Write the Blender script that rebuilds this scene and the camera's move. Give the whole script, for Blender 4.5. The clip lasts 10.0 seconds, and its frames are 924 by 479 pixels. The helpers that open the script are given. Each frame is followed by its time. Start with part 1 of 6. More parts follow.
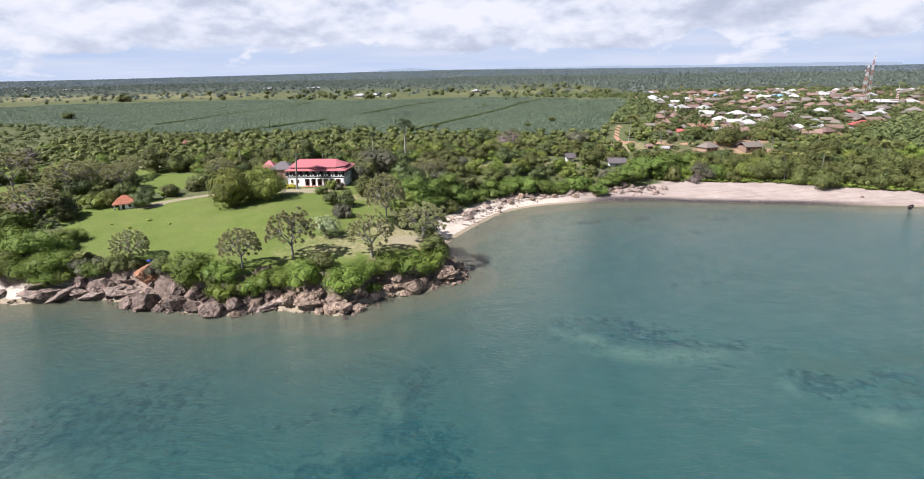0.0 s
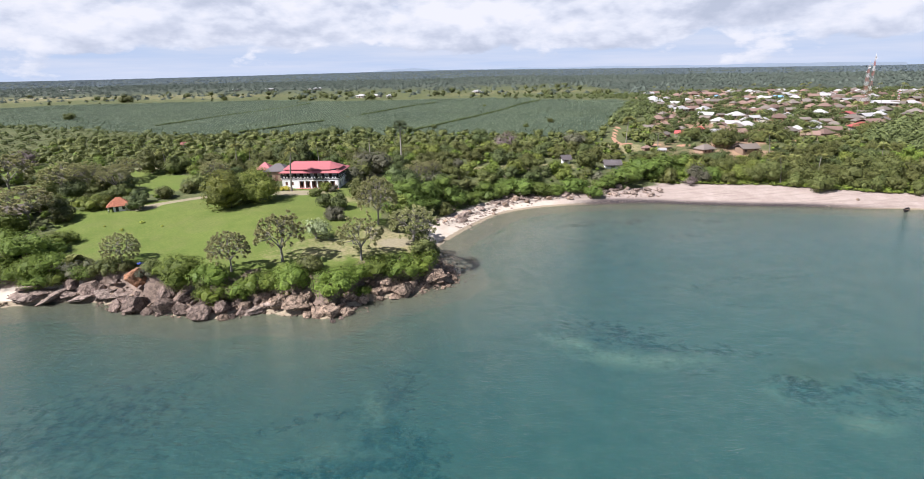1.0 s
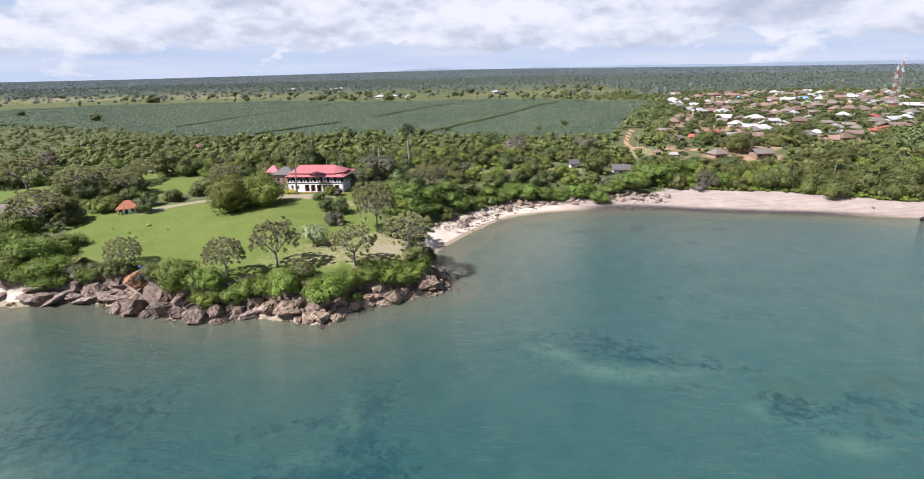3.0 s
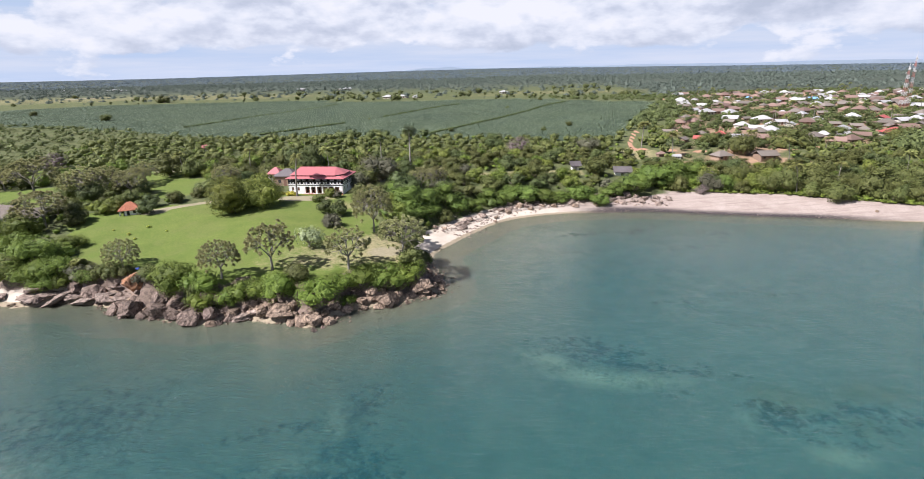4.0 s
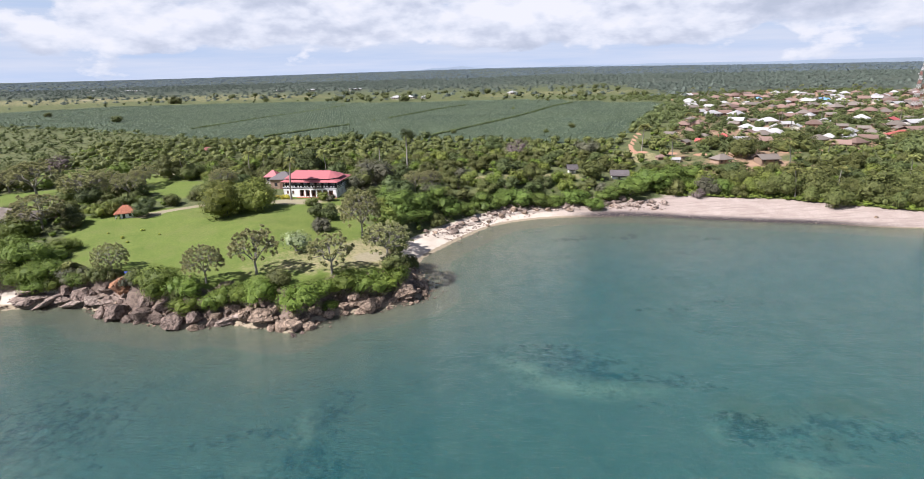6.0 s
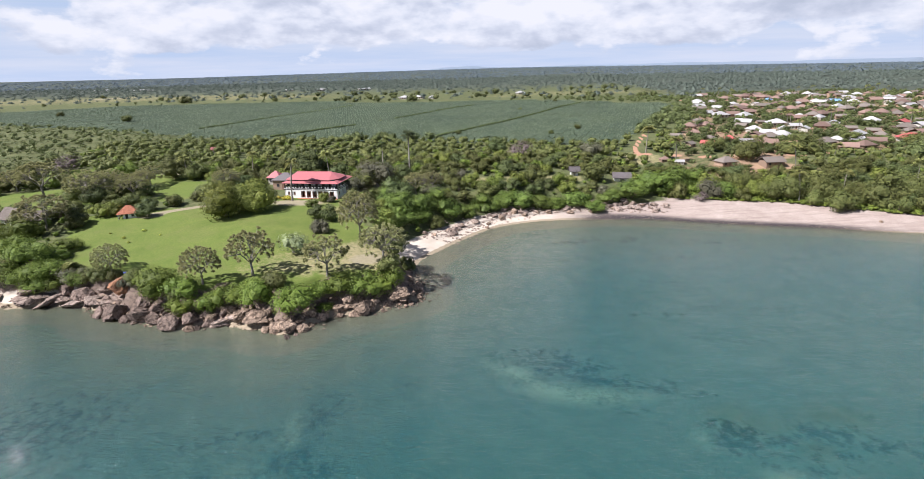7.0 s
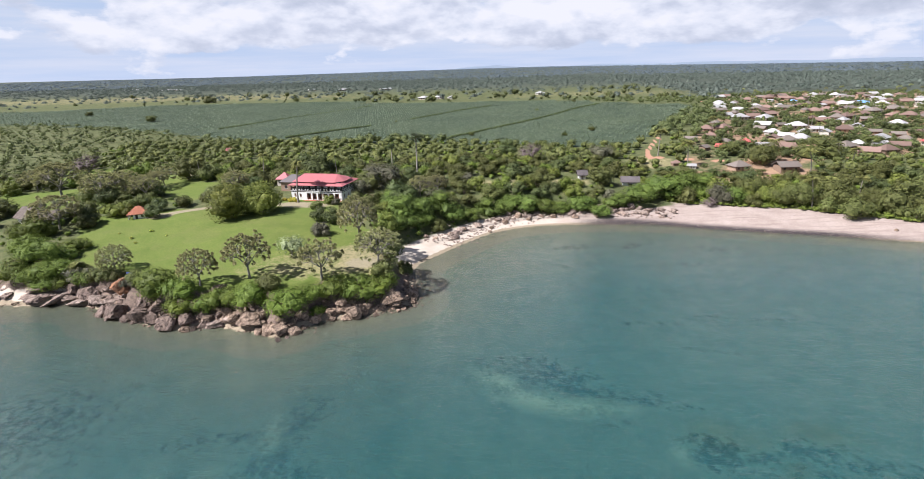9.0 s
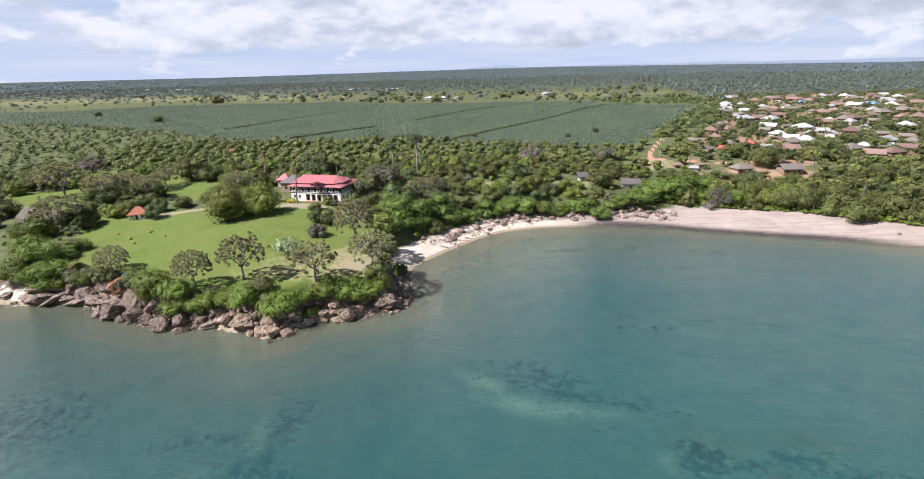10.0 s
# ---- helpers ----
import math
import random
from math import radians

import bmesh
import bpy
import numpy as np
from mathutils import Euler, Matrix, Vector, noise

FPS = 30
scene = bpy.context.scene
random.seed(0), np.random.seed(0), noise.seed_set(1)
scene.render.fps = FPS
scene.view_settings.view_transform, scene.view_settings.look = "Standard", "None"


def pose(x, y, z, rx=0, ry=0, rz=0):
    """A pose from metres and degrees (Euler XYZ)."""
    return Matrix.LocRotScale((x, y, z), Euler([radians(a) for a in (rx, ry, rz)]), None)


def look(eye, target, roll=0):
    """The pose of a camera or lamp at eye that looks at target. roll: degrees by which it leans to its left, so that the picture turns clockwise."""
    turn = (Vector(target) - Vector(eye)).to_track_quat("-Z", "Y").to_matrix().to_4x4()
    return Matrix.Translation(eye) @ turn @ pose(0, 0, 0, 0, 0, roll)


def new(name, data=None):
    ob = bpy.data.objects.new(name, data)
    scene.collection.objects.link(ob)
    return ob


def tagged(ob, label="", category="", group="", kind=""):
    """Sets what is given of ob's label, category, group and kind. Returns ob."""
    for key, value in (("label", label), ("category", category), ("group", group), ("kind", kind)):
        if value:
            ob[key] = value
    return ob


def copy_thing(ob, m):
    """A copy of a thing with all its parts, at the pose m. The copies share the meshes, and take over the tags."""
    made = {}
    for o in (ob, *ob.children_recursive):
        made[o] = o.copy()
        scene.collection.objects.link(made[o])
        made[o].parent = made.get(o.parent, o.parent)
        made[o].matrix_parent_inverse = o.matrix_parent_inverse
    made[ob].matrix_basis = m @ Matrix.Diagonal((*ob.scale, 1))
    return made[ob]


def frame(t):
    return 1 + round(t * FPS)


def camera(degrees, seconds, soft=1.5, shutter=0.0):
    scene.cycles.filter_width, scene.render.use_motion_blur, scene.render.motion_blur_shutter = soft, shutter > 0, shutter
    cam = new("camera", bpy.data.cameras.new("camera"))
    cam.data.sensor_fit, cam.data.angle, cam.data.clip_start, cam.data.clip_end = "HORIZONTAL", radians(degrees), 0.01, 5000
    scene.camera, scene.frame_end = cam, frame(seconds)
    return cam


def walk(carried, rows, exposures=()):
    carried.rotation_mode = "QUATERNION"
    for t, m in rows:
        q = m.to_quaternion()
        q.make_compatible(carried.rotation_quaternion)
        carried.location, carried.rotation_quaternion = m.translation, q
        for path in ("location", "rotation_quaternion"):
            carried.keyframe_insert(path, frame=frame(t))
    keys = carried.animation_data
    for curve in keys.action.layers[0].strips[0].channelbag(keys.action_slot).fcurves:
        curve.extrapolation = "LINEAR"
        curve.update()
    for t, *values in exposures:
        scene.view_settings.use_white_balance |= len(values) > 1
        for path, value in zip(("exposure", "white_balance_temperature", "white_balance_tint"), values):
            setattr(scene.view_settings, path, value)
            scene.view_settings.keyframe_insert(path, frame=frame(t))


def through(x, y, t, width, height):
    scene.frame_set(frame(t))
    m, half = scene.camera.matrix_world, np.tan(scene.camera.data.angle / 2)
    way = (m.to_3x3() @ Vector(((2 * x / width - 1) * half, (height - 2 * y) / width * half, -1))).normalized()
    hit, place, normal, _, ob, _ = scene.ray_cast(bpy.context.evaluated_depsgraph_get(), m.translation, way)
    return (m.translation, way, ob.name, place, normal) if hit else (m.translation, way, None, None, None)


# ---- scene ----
cam = camera(80.98, 10.0, soft=0.75)
PATH = [
    (0, look((-4.488, 0.246, 43.168), (1.433, 95.500, 13.306), -1.055)),
    (0.5, look((-3.112, 0.244, 43.414), (2.482, 95.530, 13.592), -1.035)),
    (1, look((-1.570, 0.241, 43.784), (3.777, 95.535, 13.942), -1.070)),
    (1.5, look((-0.078, 0.184, 44.237), (4.888, 95.481, 14.338), -1.105)),
    (2, look((1.517, 0.210, 44.633), (5.418, 95.547, 14.704), -1.122)),
    (2.5, look((3.104, 0.230, 44.994), (5.556, 95.623, 15.091), -1.146)),
    (4, look((8.175, 0.393, 46.298), (7.601, 95.781, 16.283), -1.243)),
    (4.5, look((9.825, 0.417, 46.612), (8.519, 95.790, 16.572), -1.283)),
    (5, look((11.506, 0.537, 46.937), (9.592, 95.905, 16.916), -1.280)),
    (5.5, look((13.116, 0.605, 47.221), (10.753, 95.961, 17.192), -1.356)),
    (7, look((17.933, 0.949, 48.317), (13.177, 96.181, 18.181), -1.322)),
    (7.5, look((19.505, 1.082, 48.553), (13.665, 96.264, 18.447), -1.351)),
    (8, look((21.145, 1.318, 48.885), (14.190, 96.408, 18.724), -1.374)),
    (8.5, look((22.693, 1.474, 49.169), (14.684, 96.484, 19.022), -1.393)),
    (9, look((24.251, 1.733, 49.468), (15.337, 96.656, 19.301), -1.381)),
    (9.5, look((25.799, 2.000, 49.709), (16.088, 96.845, 19.540), -1.377)),
    (10, look((27.420, 2.334, 49.868), (17.035, 97.122, 19.746), -1.370)),
]
walk(cam, PATH, exposures=[(0, 1.0, 6050, 16), (10, 1.0, 6050, 16)])

# ---- sky, sun ----
SUN_FROM = Vector((-0.62, -0.29, 0.78)).normalized()
world = bpy.data.worlds.new("sky")
scene.world = world
world.use_nodes = True


def node(tree, kind, values=()):
    n = tree.nodes.new(kind)
    for key, value in dict(values).items():
        n.inputs[key].default_value = value
    return n


def link(tree, a, b):
    tree.links.new(a, b)


def maths(tree, op, a, b=0.0, c=0.0, clamp=False):
    n = node(tree, "ShaderNodeMath")
    n.operation, n.use_clamp = op, clamp
    for k, v in enumerate((a, b, c)):
        if isinstance(v, (int, float)):
            n.inputs[k].default_value = v
        else:
            link(tree, v, n.inputs[k])
    return n.outputs[0]


def blend(tree, fac, a, b, mode="MIX"):
    n = node(tree, "ShaderNodeMix")
    n.data_type, n.blend_type = "RGBA", mode
    for k, v in ((0, fac), (6, a), (7, b)):
        if isinstance(v, (int, float)):
            n.inputs[k].default_value = v
        elif isinstance(v, tuple):
            n.inputs[k].default_value = (*v, 1)
        else:
            link(tree, v, n.inputs[k])
    return n.outputs[2]


def ramp(tree, fac, *stops):
    n = node(tree, "ShaderNodeValToRGB")
    while len(n.color_ramp.elements) < len(stops):
        n.color_ramp.elements.new(0.5)
    for el, (at, c) in zip(n.color_ramp.elements, stops):
        el.position, el.color = at, (c, c, c, 1) if isinstance(c, (int, float)) else (*c, 1)
    link(tree, fac, n.inputs[0])
    return n.outputs[0]


def noise_tex(tree, vector, scale, detail=4.0, rough=0.55, distort=0.0):
    n = node(tree, "ShaderNodeTexNoise", {"Scale": scale, "Detail": detail, "Roughness": rough, "Distortion": distort})
    link(tree, vector, n.inputs["Vector"])
    return n.outputs[0]


def make_sky():
    t = world.node_tree
    t.nodes.clear()
    out = node(t, "ShaderNodeOutputWorld")
    back = node(t, "ShaderNodeBackground", {"Strength": 0.046})
    link(t, back.outputs[0], out.inputs[0])
    air = node(t, "ShaderNodeTexSky")
    air.sky_type, air.sun_disc = "NISHITA", False
    air.sun_elevation, air.sun_rotation = math.asin(SUN_FROM.z), math.atan2(SUN_FROM.x, SUN_FROM.y)
    air.altitude, air.air_density, air.dust_density, air.ozone_density = 50, 1.0, 2.0, 1.5
    way = node(t, "ShaderNodeTexCoord").outputs["Generated"]
    z = node(t, "ShaderNodeSeparateXYZ")
    link(t, way, z.inputs[0])
    up = maths(t, "MAXIMUM", z.outputs[2], 0.0)
    # a long bank of flat-based cumulus over the land, broken to the west and overhead
    def billow(lift, detail):
        m = node(t, "ShaderNodeMapping", {"Scale": (1.0, 1.0, 2.1), "Location": (0.37, 0.81, lift)})
        link(t, way, m.inputs[0])
        return noise_tex(t, m.outputs[0], 7.5, detail, 0.55, 0.1)
    puff, over, under = billow(0.0, 11), billow(0.035, 8), billow(-0.05, 4)
    bank = ramp(t, up, (0.0, 0.0), (0.03, 0.06), (0.062, 0.34), (0.17, 0.36), (0.3, 0.08), (0.5, 0.02), (1.0, 0.0))
    west = ramp(t, maths(t, "MULTIPLY_ADD", z.outputs[0], 0.5, 0.5), (0.19, -0.0), (0.26, 1.0))
    bank = maths(t, "MULTIPLY", bank, maths(t, "MULTIPLY_ADD", west, 0.45, 0.55))
    gather = maths(t, "ADD", puff, bank)
    cover = maths(t, "MULTIPLY", ramp(t, gather, (0.62, 0.0), (0.67, 0.8), (0.73, 1.0)), ramp(t, up, (0.14, 1.0), (0.24, 0.0)))
    shade = maths(t, "ADD", maths(t, "SUBTRACT", puff, over), maths(t, "MULTIPLY", maths(t, "SUBTRACT", under, puff), 0.35))
    tone = ramp(t, maths(t, "MULTIPLY_ADD", shade, 3.0, 0.53, clamp=True), (0.08, (5.8, 6.3, 7.2)), (0.38, (7.1, 7.5, 8.3)), (0.6, (8.6, 8.9, 9.4)), (0.85, (9.9, 9.9, 10.0)))
    # pale veil towards the horizon
    veil = ramp(t, up, (0.0, 0.95), (0.1, 0.82), (0.2, 0.6), (0.35, 0.15), (0.5, 0.0))
    streak = node(t, "ShaderNodeMapping", {"Scale": (1.0, 1.0, 14.0)})
    link(t, way, streak.inputs[0])
    thin = noise_tex(t, streak.outputs[0], 3.4, 7, 0.55)
    milk = blend(t, ramp(t, thin, (0.34, 0.0), (0.66, 1.0)), (6.1, 7.4, 9.4), (7.9, 8.5, 9.6))
    base = blend(t, veil, air.outputs[0], milk)
    link(t, blend(t, cover, base, tone), back.inputs[0])


make_sky()
sun = new("sun", bpy.data.lights.new("sun", "SUN"))
sun.data.energy, sun.data.angle, sun.data.color = 5.0, radians(0.6), (1.0, 0.96, 0.9)
sun.matrix_world = look(SUN_FROM * 300, (0, 0, 0))

# ---- materials ----
def material(name, rough=0.8, metal=0.0, spec=0.3):
    m = bpy.data.materials.new(name)
    m.use_nodes = True
    t = m.node_tree
    b = t.nodes["Principled BSDF"]
    b.inputs["Roughness"].default_value, b.inputs["Metallic"].default_value = rough, metal
    b.inputs["Specular IOR Level"].default_value = spec
    return m, t, b


def place_of(t, world_space=False):
    return node(t, "ShaderNodeNewGeometry").outputs["Position"] if world_space else node(t, "ShaderNodeTexCoord").outputs["Object"]


def laid(t, name):
    """A mask or depth laid on the mesh."""
    n = node(t, "ShaderNodeAttribute")
    n.attribute_name = name
    return n.outputs["Fac"]


def bump(t, b, value, strength, distance):
    n = node(t, "ShaderNodeBump", {"Strength": strength, "Distance": distance})
    link(t, value, n.inputs["Height"])
    link(t, n.outputs[0], b.inputs["Normal"])


def plain(name, colour, rough=0.8, metal=0.0, grain=3.0, stain=0.35, relief=0.02, dirt=(0.3, 0.26, 0.2), vary=0.0):
    """Paint, plaster, wood or iron: grain and stains at two sizes."""
    m, t, b = material(name, rough, metal)
    p = place_of(t)
    fine, broad = noise_tex(t, p, grain * 4, 5), noise_tex(t, p, grain * 0.35, 5, 0.6)
    c = blend(t, maths(t, "MULTIPLY", ramp(t, broad, (0.45, 0.0), (0.75, 1.0)), stain), colour, tuple(u * v * 1.6 for u, v in zip(colour, dirt)))
    c = blend(t, maths(t, "MULTIPLY_ADD", fine, 0.5, -0.05, clamp=True), c, tuple(0.72 * u for u in colour))
    if vary:
        hue = node(t, "ShaderNodeHueSaturation")
        r = node(t, "ShaderNodeObjectInfo").outputs["Random"]
        link(t, maths(t, "MULTIPLY_ADD", r, 2 * vary, 1 - vary), hue.inputs["Value"])
        link(t, c, hue.inputs["Color"])
        c = hue.outputs[0]
    link(t, c, b.inputs["Base Color"])
    bump(t, b, fine, 0.4, relief)
    return m


def foliage(name, dark, light, through=0.08, vary=0.25, rough=0.55):
    """Leaves: each leaf and each plant a little different, and some light shines through."""
    m, t, b = material(name, rough, 0, 0.16)
    leaf = node(t, "ShaderNodeNewGeometry").outputs["Random Per Island"]
    tree_r = node(t, "ShaderNodeObjectInfo").outputs["Random"]
    patch = noise_tex(t, place_of(t), 0.45, 3)
    f = maths(t, "ADD", maths(t, "MULTIPLY", leaf, 0.6), maths(t, "MULTIPLY_ADD", patch, 1.1, -0.36), clamp=True)
    hue = node(t, "ShaderNodeHueSaturation", {"Saturation": 0.94})
    link(t, blend(t, f, tuple(0.66 * u for u in dark), tuple(1.06 * u for u in light)), hue.inputs["Color"])
    link(t, maths(t, "MULTIPLY_ADD", tree_r, 2 * vary, 1 - vary), hue.inputs["Value"])
    link(t, maths(t, "MULTIPLY_ADD", tree_r, 0.024, 0.481), hue.inputs["Hue"])
    link(t, hue.outputs[0], b.inputs["Base Color"])
    glow = node(t, "ShaderNodeBsdfTranslucent")
    link(t, hue.outputs[0], glow.inputs[0])
    mix = node(t, "ShaderNodeMixShader", {0: through})
    link(t, b.outputs[0], mix.inputs[1])
    link(t, glow.outputs[0], mix.inputs[2])
    link(t, mix.outputs[0], t.nodes["Material Output"].inputs[0])
    return m


def maths_vector(t, p, wave):
    """A place shifted about by a wave, so that seams run crooked."""
    n = node(t, "ShaderNodeVectorMath")
    n.operation = "MULTIPLY_ADD"
    link(t, wave, n.inputs[0])
    n.inputs[1].default_value = (1.6, 1.6, 1.6)
    link(t, p, n.inputs[2])
    return n.outputs[0]


def rock_material(name, a, b_, c_):
    m, t, b = material(name, 0.92)
    p = place_of(t, True)
    big, mid, fine = noise_tex(t, p, 0.35, 4), noise_tex(t, p, 1.6, 6, 0.65), noise_tex(t, p, 7, 5, 0.7)
    c = blend(t, ramp(t, big, (0.35, 0), (0.65, 1)), a, b_)
    c = blend(t, ramp(t, mid, (0.45, 0), (0.7, 1)), c, c_)
    pits = ramp(t, fine, (0.3, 0.4), (0.55, 1.0))
    crack = node(t, "ShaderNodeTexVoronoi", {"Scale": 0.75})
    crack.feature = "DISTANCE_TO_EDGE"
    link(t, maths_vector(t, p, mid), crack.inputs["Vector"])
    # crack lines multiply the colour darker, painting shade into the crevices
    seam = ramp(t, crack.outputs[0], (0.0, 0.25), (0.09, 1.0))
    c = blend(t, 0.55, c, seam, "MULTIPLY")
    r = node(t, "ShaderNodeObjectInfo").outputs["Random"]
    c = blend(t, 1.0, c, pits, "MULTIPLY")
    hue = node(t, "ShaderNodeHueSaturation")
    link(t, c, hue.inputs["Color"])
    link(t, maths(t, "MULTIPLY_ADD", r, 0.5, 0.75), hue.inputs["Value"])
    link(t, hue.outputs[0], b.inputs["Base Color"])
    bump(t, b, maths(t, "ADD", maths(t, "MULTIPLY", seam, 0.7), maths(t, "ADD", mid, maths(t, "MULTIPLY", fine, 0.5))), 0.9, 0.3)
    return m


def ground_material():
    """One sheet: scrub soil, lawn, sand, rock, red earth and field, by the masks laid on the mesh."""
    m, t, b = material("ground", 0.95, 0, 0.15)
    p = place_of(t, True)
    big, mid, fine, grit = noise_tex(t, p, 0.035, 5), noise_tex(t, p, 0.22, 5, 0.6), noise_tex(t, p, 1.6, 5, 0.65), noise_tex(t, p, 9, 3, 0.7)

    def mask(name, soft=0.25):
        a = laid(t, name)
        edge = maths(t, "ADD", a, maths(t, "MULTIPLY", maths(t, "SUBTRACT", maths(t, "ADD", maths(t, "MULTIPLY", fine, 0.5), maths(t, "MULTIPLY", mid, 0.5)), 0.5), soft * 4))
        return ramp(t, edge, (0.5 - soft / 2, 0), (0.5 + soft / 2, 1))

    scrub = blend(t, ramp(t, mid, (0.35, 0), (0.65, 1)), (0.058, 0.075, 0.028), (0.112, 0.118, 0.05))
    scrub = blend(t, ramp(t, fine, (0.45, 0), (0.7, 0.5)), scrub, (0.16, 0.148, 0.075))
    tuft = noise_tex(t, p, 0.9, 4, 0.7)
    scrub = blend(t, ramp(t, tuft, (0.52, 0), (0.66, 0.8)), scrub, (0.035, 0.055, 0.016))
    # woodland floor far inland, its colour greyed to take in haze
    c = blend(t, laid(t, "hazed_floor"), scrub, (0.06, 0.072, 0.06))
    grass = blend(t, ramp(t, mid, (0.3, 0), (0.7, 1)), (0.088, 0.122, 0.025), (0.148, 0.172, 0.043))
    grass = blend(t, ramp(t, big, (0.4, 0), (0.7, 0.8)), grass, (0.112, 0.158, 0.032))
    grass = blend(t, ramp(t, fine, (0.45, 0), (0.85, 0.55)), grass, (0.18, 0.18, 0.055))
    worn = noise_tex(t, p, 0.085, 6, 0.65, 0.8)
    grass = blend(t, ramp(t, worn, (0.5, 0), (0.72, 0.65)), grass, (0.15, 0.15, 0.055))
    blade = noise_tex(t, p, 3.2, 3, 0.75)
    grass = blend(t, ramp(t, blade, (0.38, 0.6), (0.6, 0)), grass, (0.06, 0.095, 0.016))
    c = blend(t, mask("lawn"), c, grass)
    dry = blend(t, ramp(t, fine, (0.3, 0), (0.7, 1)), (0.18, 0.17, 0.08), (0.29, 0.24, 0.135))
    dry = blend(t, ramp(t, tuft, (0.5, 0), (0.64, 0.7)), dry, (0.06, 0.085, 0.025))
    c = blend(t, mask("dry", 0.5), c, dry)
    field = blend(t, ramp(t, big, (0.35, 0), (0.65, 1)), (0.04, 0.058, 0.036), (0.06, 0.08, 0.045))
    c = blend(t, mask("field", 0.1), c, field)
    earth = blend(t, ramp(t, mid, (0.3, 0), (0.7, 1)), (0.2, 0.135, 0.085), (0.3, 0.2, 0.13))
    c = blend(t, mask("earth", 0.3), c, earth)
    red = blend(t, ramp(t, fine, (0.3, 0), (0.7, 1)), (0.3, 0.16, 0.1), (0.38, 0.23, 0.155))
    c = blend(t, mask("red_road", 0.2), c, red)
    path = blend(t, ramp(t, fine, (0.3, 0), (0.7, 1)), (0.2, 0.175, 0.11), (0.27, 0.235, 0.155))
    c = blend(t, mask("path", 0.3), c, path)
    stone = blend(t, ramp(t, fine, (0.3, 0), (0.7, 1)), (0.07, 0.052, 0.042), (0.22, 0.165, 0.13))
    stone = blend(t, ramp(t, mid, (0.5, 0), (0.7, 0.7)), stone, (0.27, 0.2, 0.155))
    c = blend(t, mask("rock", 0.3), c, stone)
    sand = blend(t, ramp(t, mid, (0.3, 0), (0.7, 1)), (0.275, 0.22, 0.19), (0.37, 0.31, 0.27))
    sand = blend(t, ramp(t, grit, (0.48, 0), (0.68, 0.7)), sand, (0.2, 0.155, 0.13))
    sand = blend(t, ramp(t, fine, (0.55, 0), (0.7, 0.6)), sand, (0.25, 0.19, 0.16))
    lie = node(t, "ShaderNodeMapping", {"Scale": (0.05, 0.8, 1.0), "Rotation": (0, 0, 0.24)})
    link(t, p, lie.inputs[0])
    drift = noise_tex(t, lie.outputs[0], 1.0, 5, 0.7, 0.4)
    sand = blend(t, ramp(t, drift, (0.5, 0), (0.66, 0.6)), sand, (0.19, 0.145, 0.12))
    # paler shell sand in the cove
    along = node(t, "ShaderNodeSeparateXYZ")
    link(t, p, along.inputs[0])
    shell = blend(t, ramp(t, mid, (0.3, 0), (0.7, 1)), (0.4, 0.34, 0.27), (0.51, 0.445, 0.37))
    sand = blend(t, ramp(t, maths(t, "DIVIDE", along.outputs[0], 100.0), (0.25, 1), (0.6, 0)), sand, shell)
    c = blend(t, mask("sand", 0.12), c, sand)
    wet = blend(t, ramp(t, fine, (0.35, 0), (0.65, 1)), (0.3, 0.245, 0.17), (0.22, 0.18, 0.125))
    c = blend(t, mask("wet", 0.15), c, wet)
    wrack = laid(t, "wrack")
    c = blend(t, maths(t, "MULTIPLY", wrack, ramp(t, fine, (0.3, 0), (0.46, 1))), c, (0.036, 0.03, 0.032))
    bed = blend(t, ramp(t, mid, (0.35, 0), (0.65, 1)), (0.13, 0.175, 0.115), (0.18, 0.215, 0.14))
    c = blend(t, mask("bed", 0.2), c, bed)
    weed_at = laid(t, "weed")
    reef = noise_tex(t, p, 0.6, 7, 0.68, 0.3)
    torn = maths(t, "ADD", weed_at, maths(t, "MULTIPLY", maths(t, "SUBTRACT", reef, 0.54), 4.2))
    c = blend(t, maths(t, "MULTIPLY", ramp(t, torn, (0.15, 0), (1.15, 1)), ramp(t, weed_at, (0.0, 0), (0.25, 1))), c, (0.024, 0.045, 0.018))
    pale_at = laid(t, "pale")
    c = blend(t, maths(t, "MULTIPLY", pale_at, ramp(t, maths(t, "ADD", mid, fine), (0.7, 0.2), (1.2, 1))), c, (0.62, 0.6, 0.4))
    link(t, c, b.inputs["Base Color"])
    bump(t, b, maths(t, "ADD", mid, maths(t, "MULTIPLY", fine, 0.4)), 0.6, 0.25)
    return m


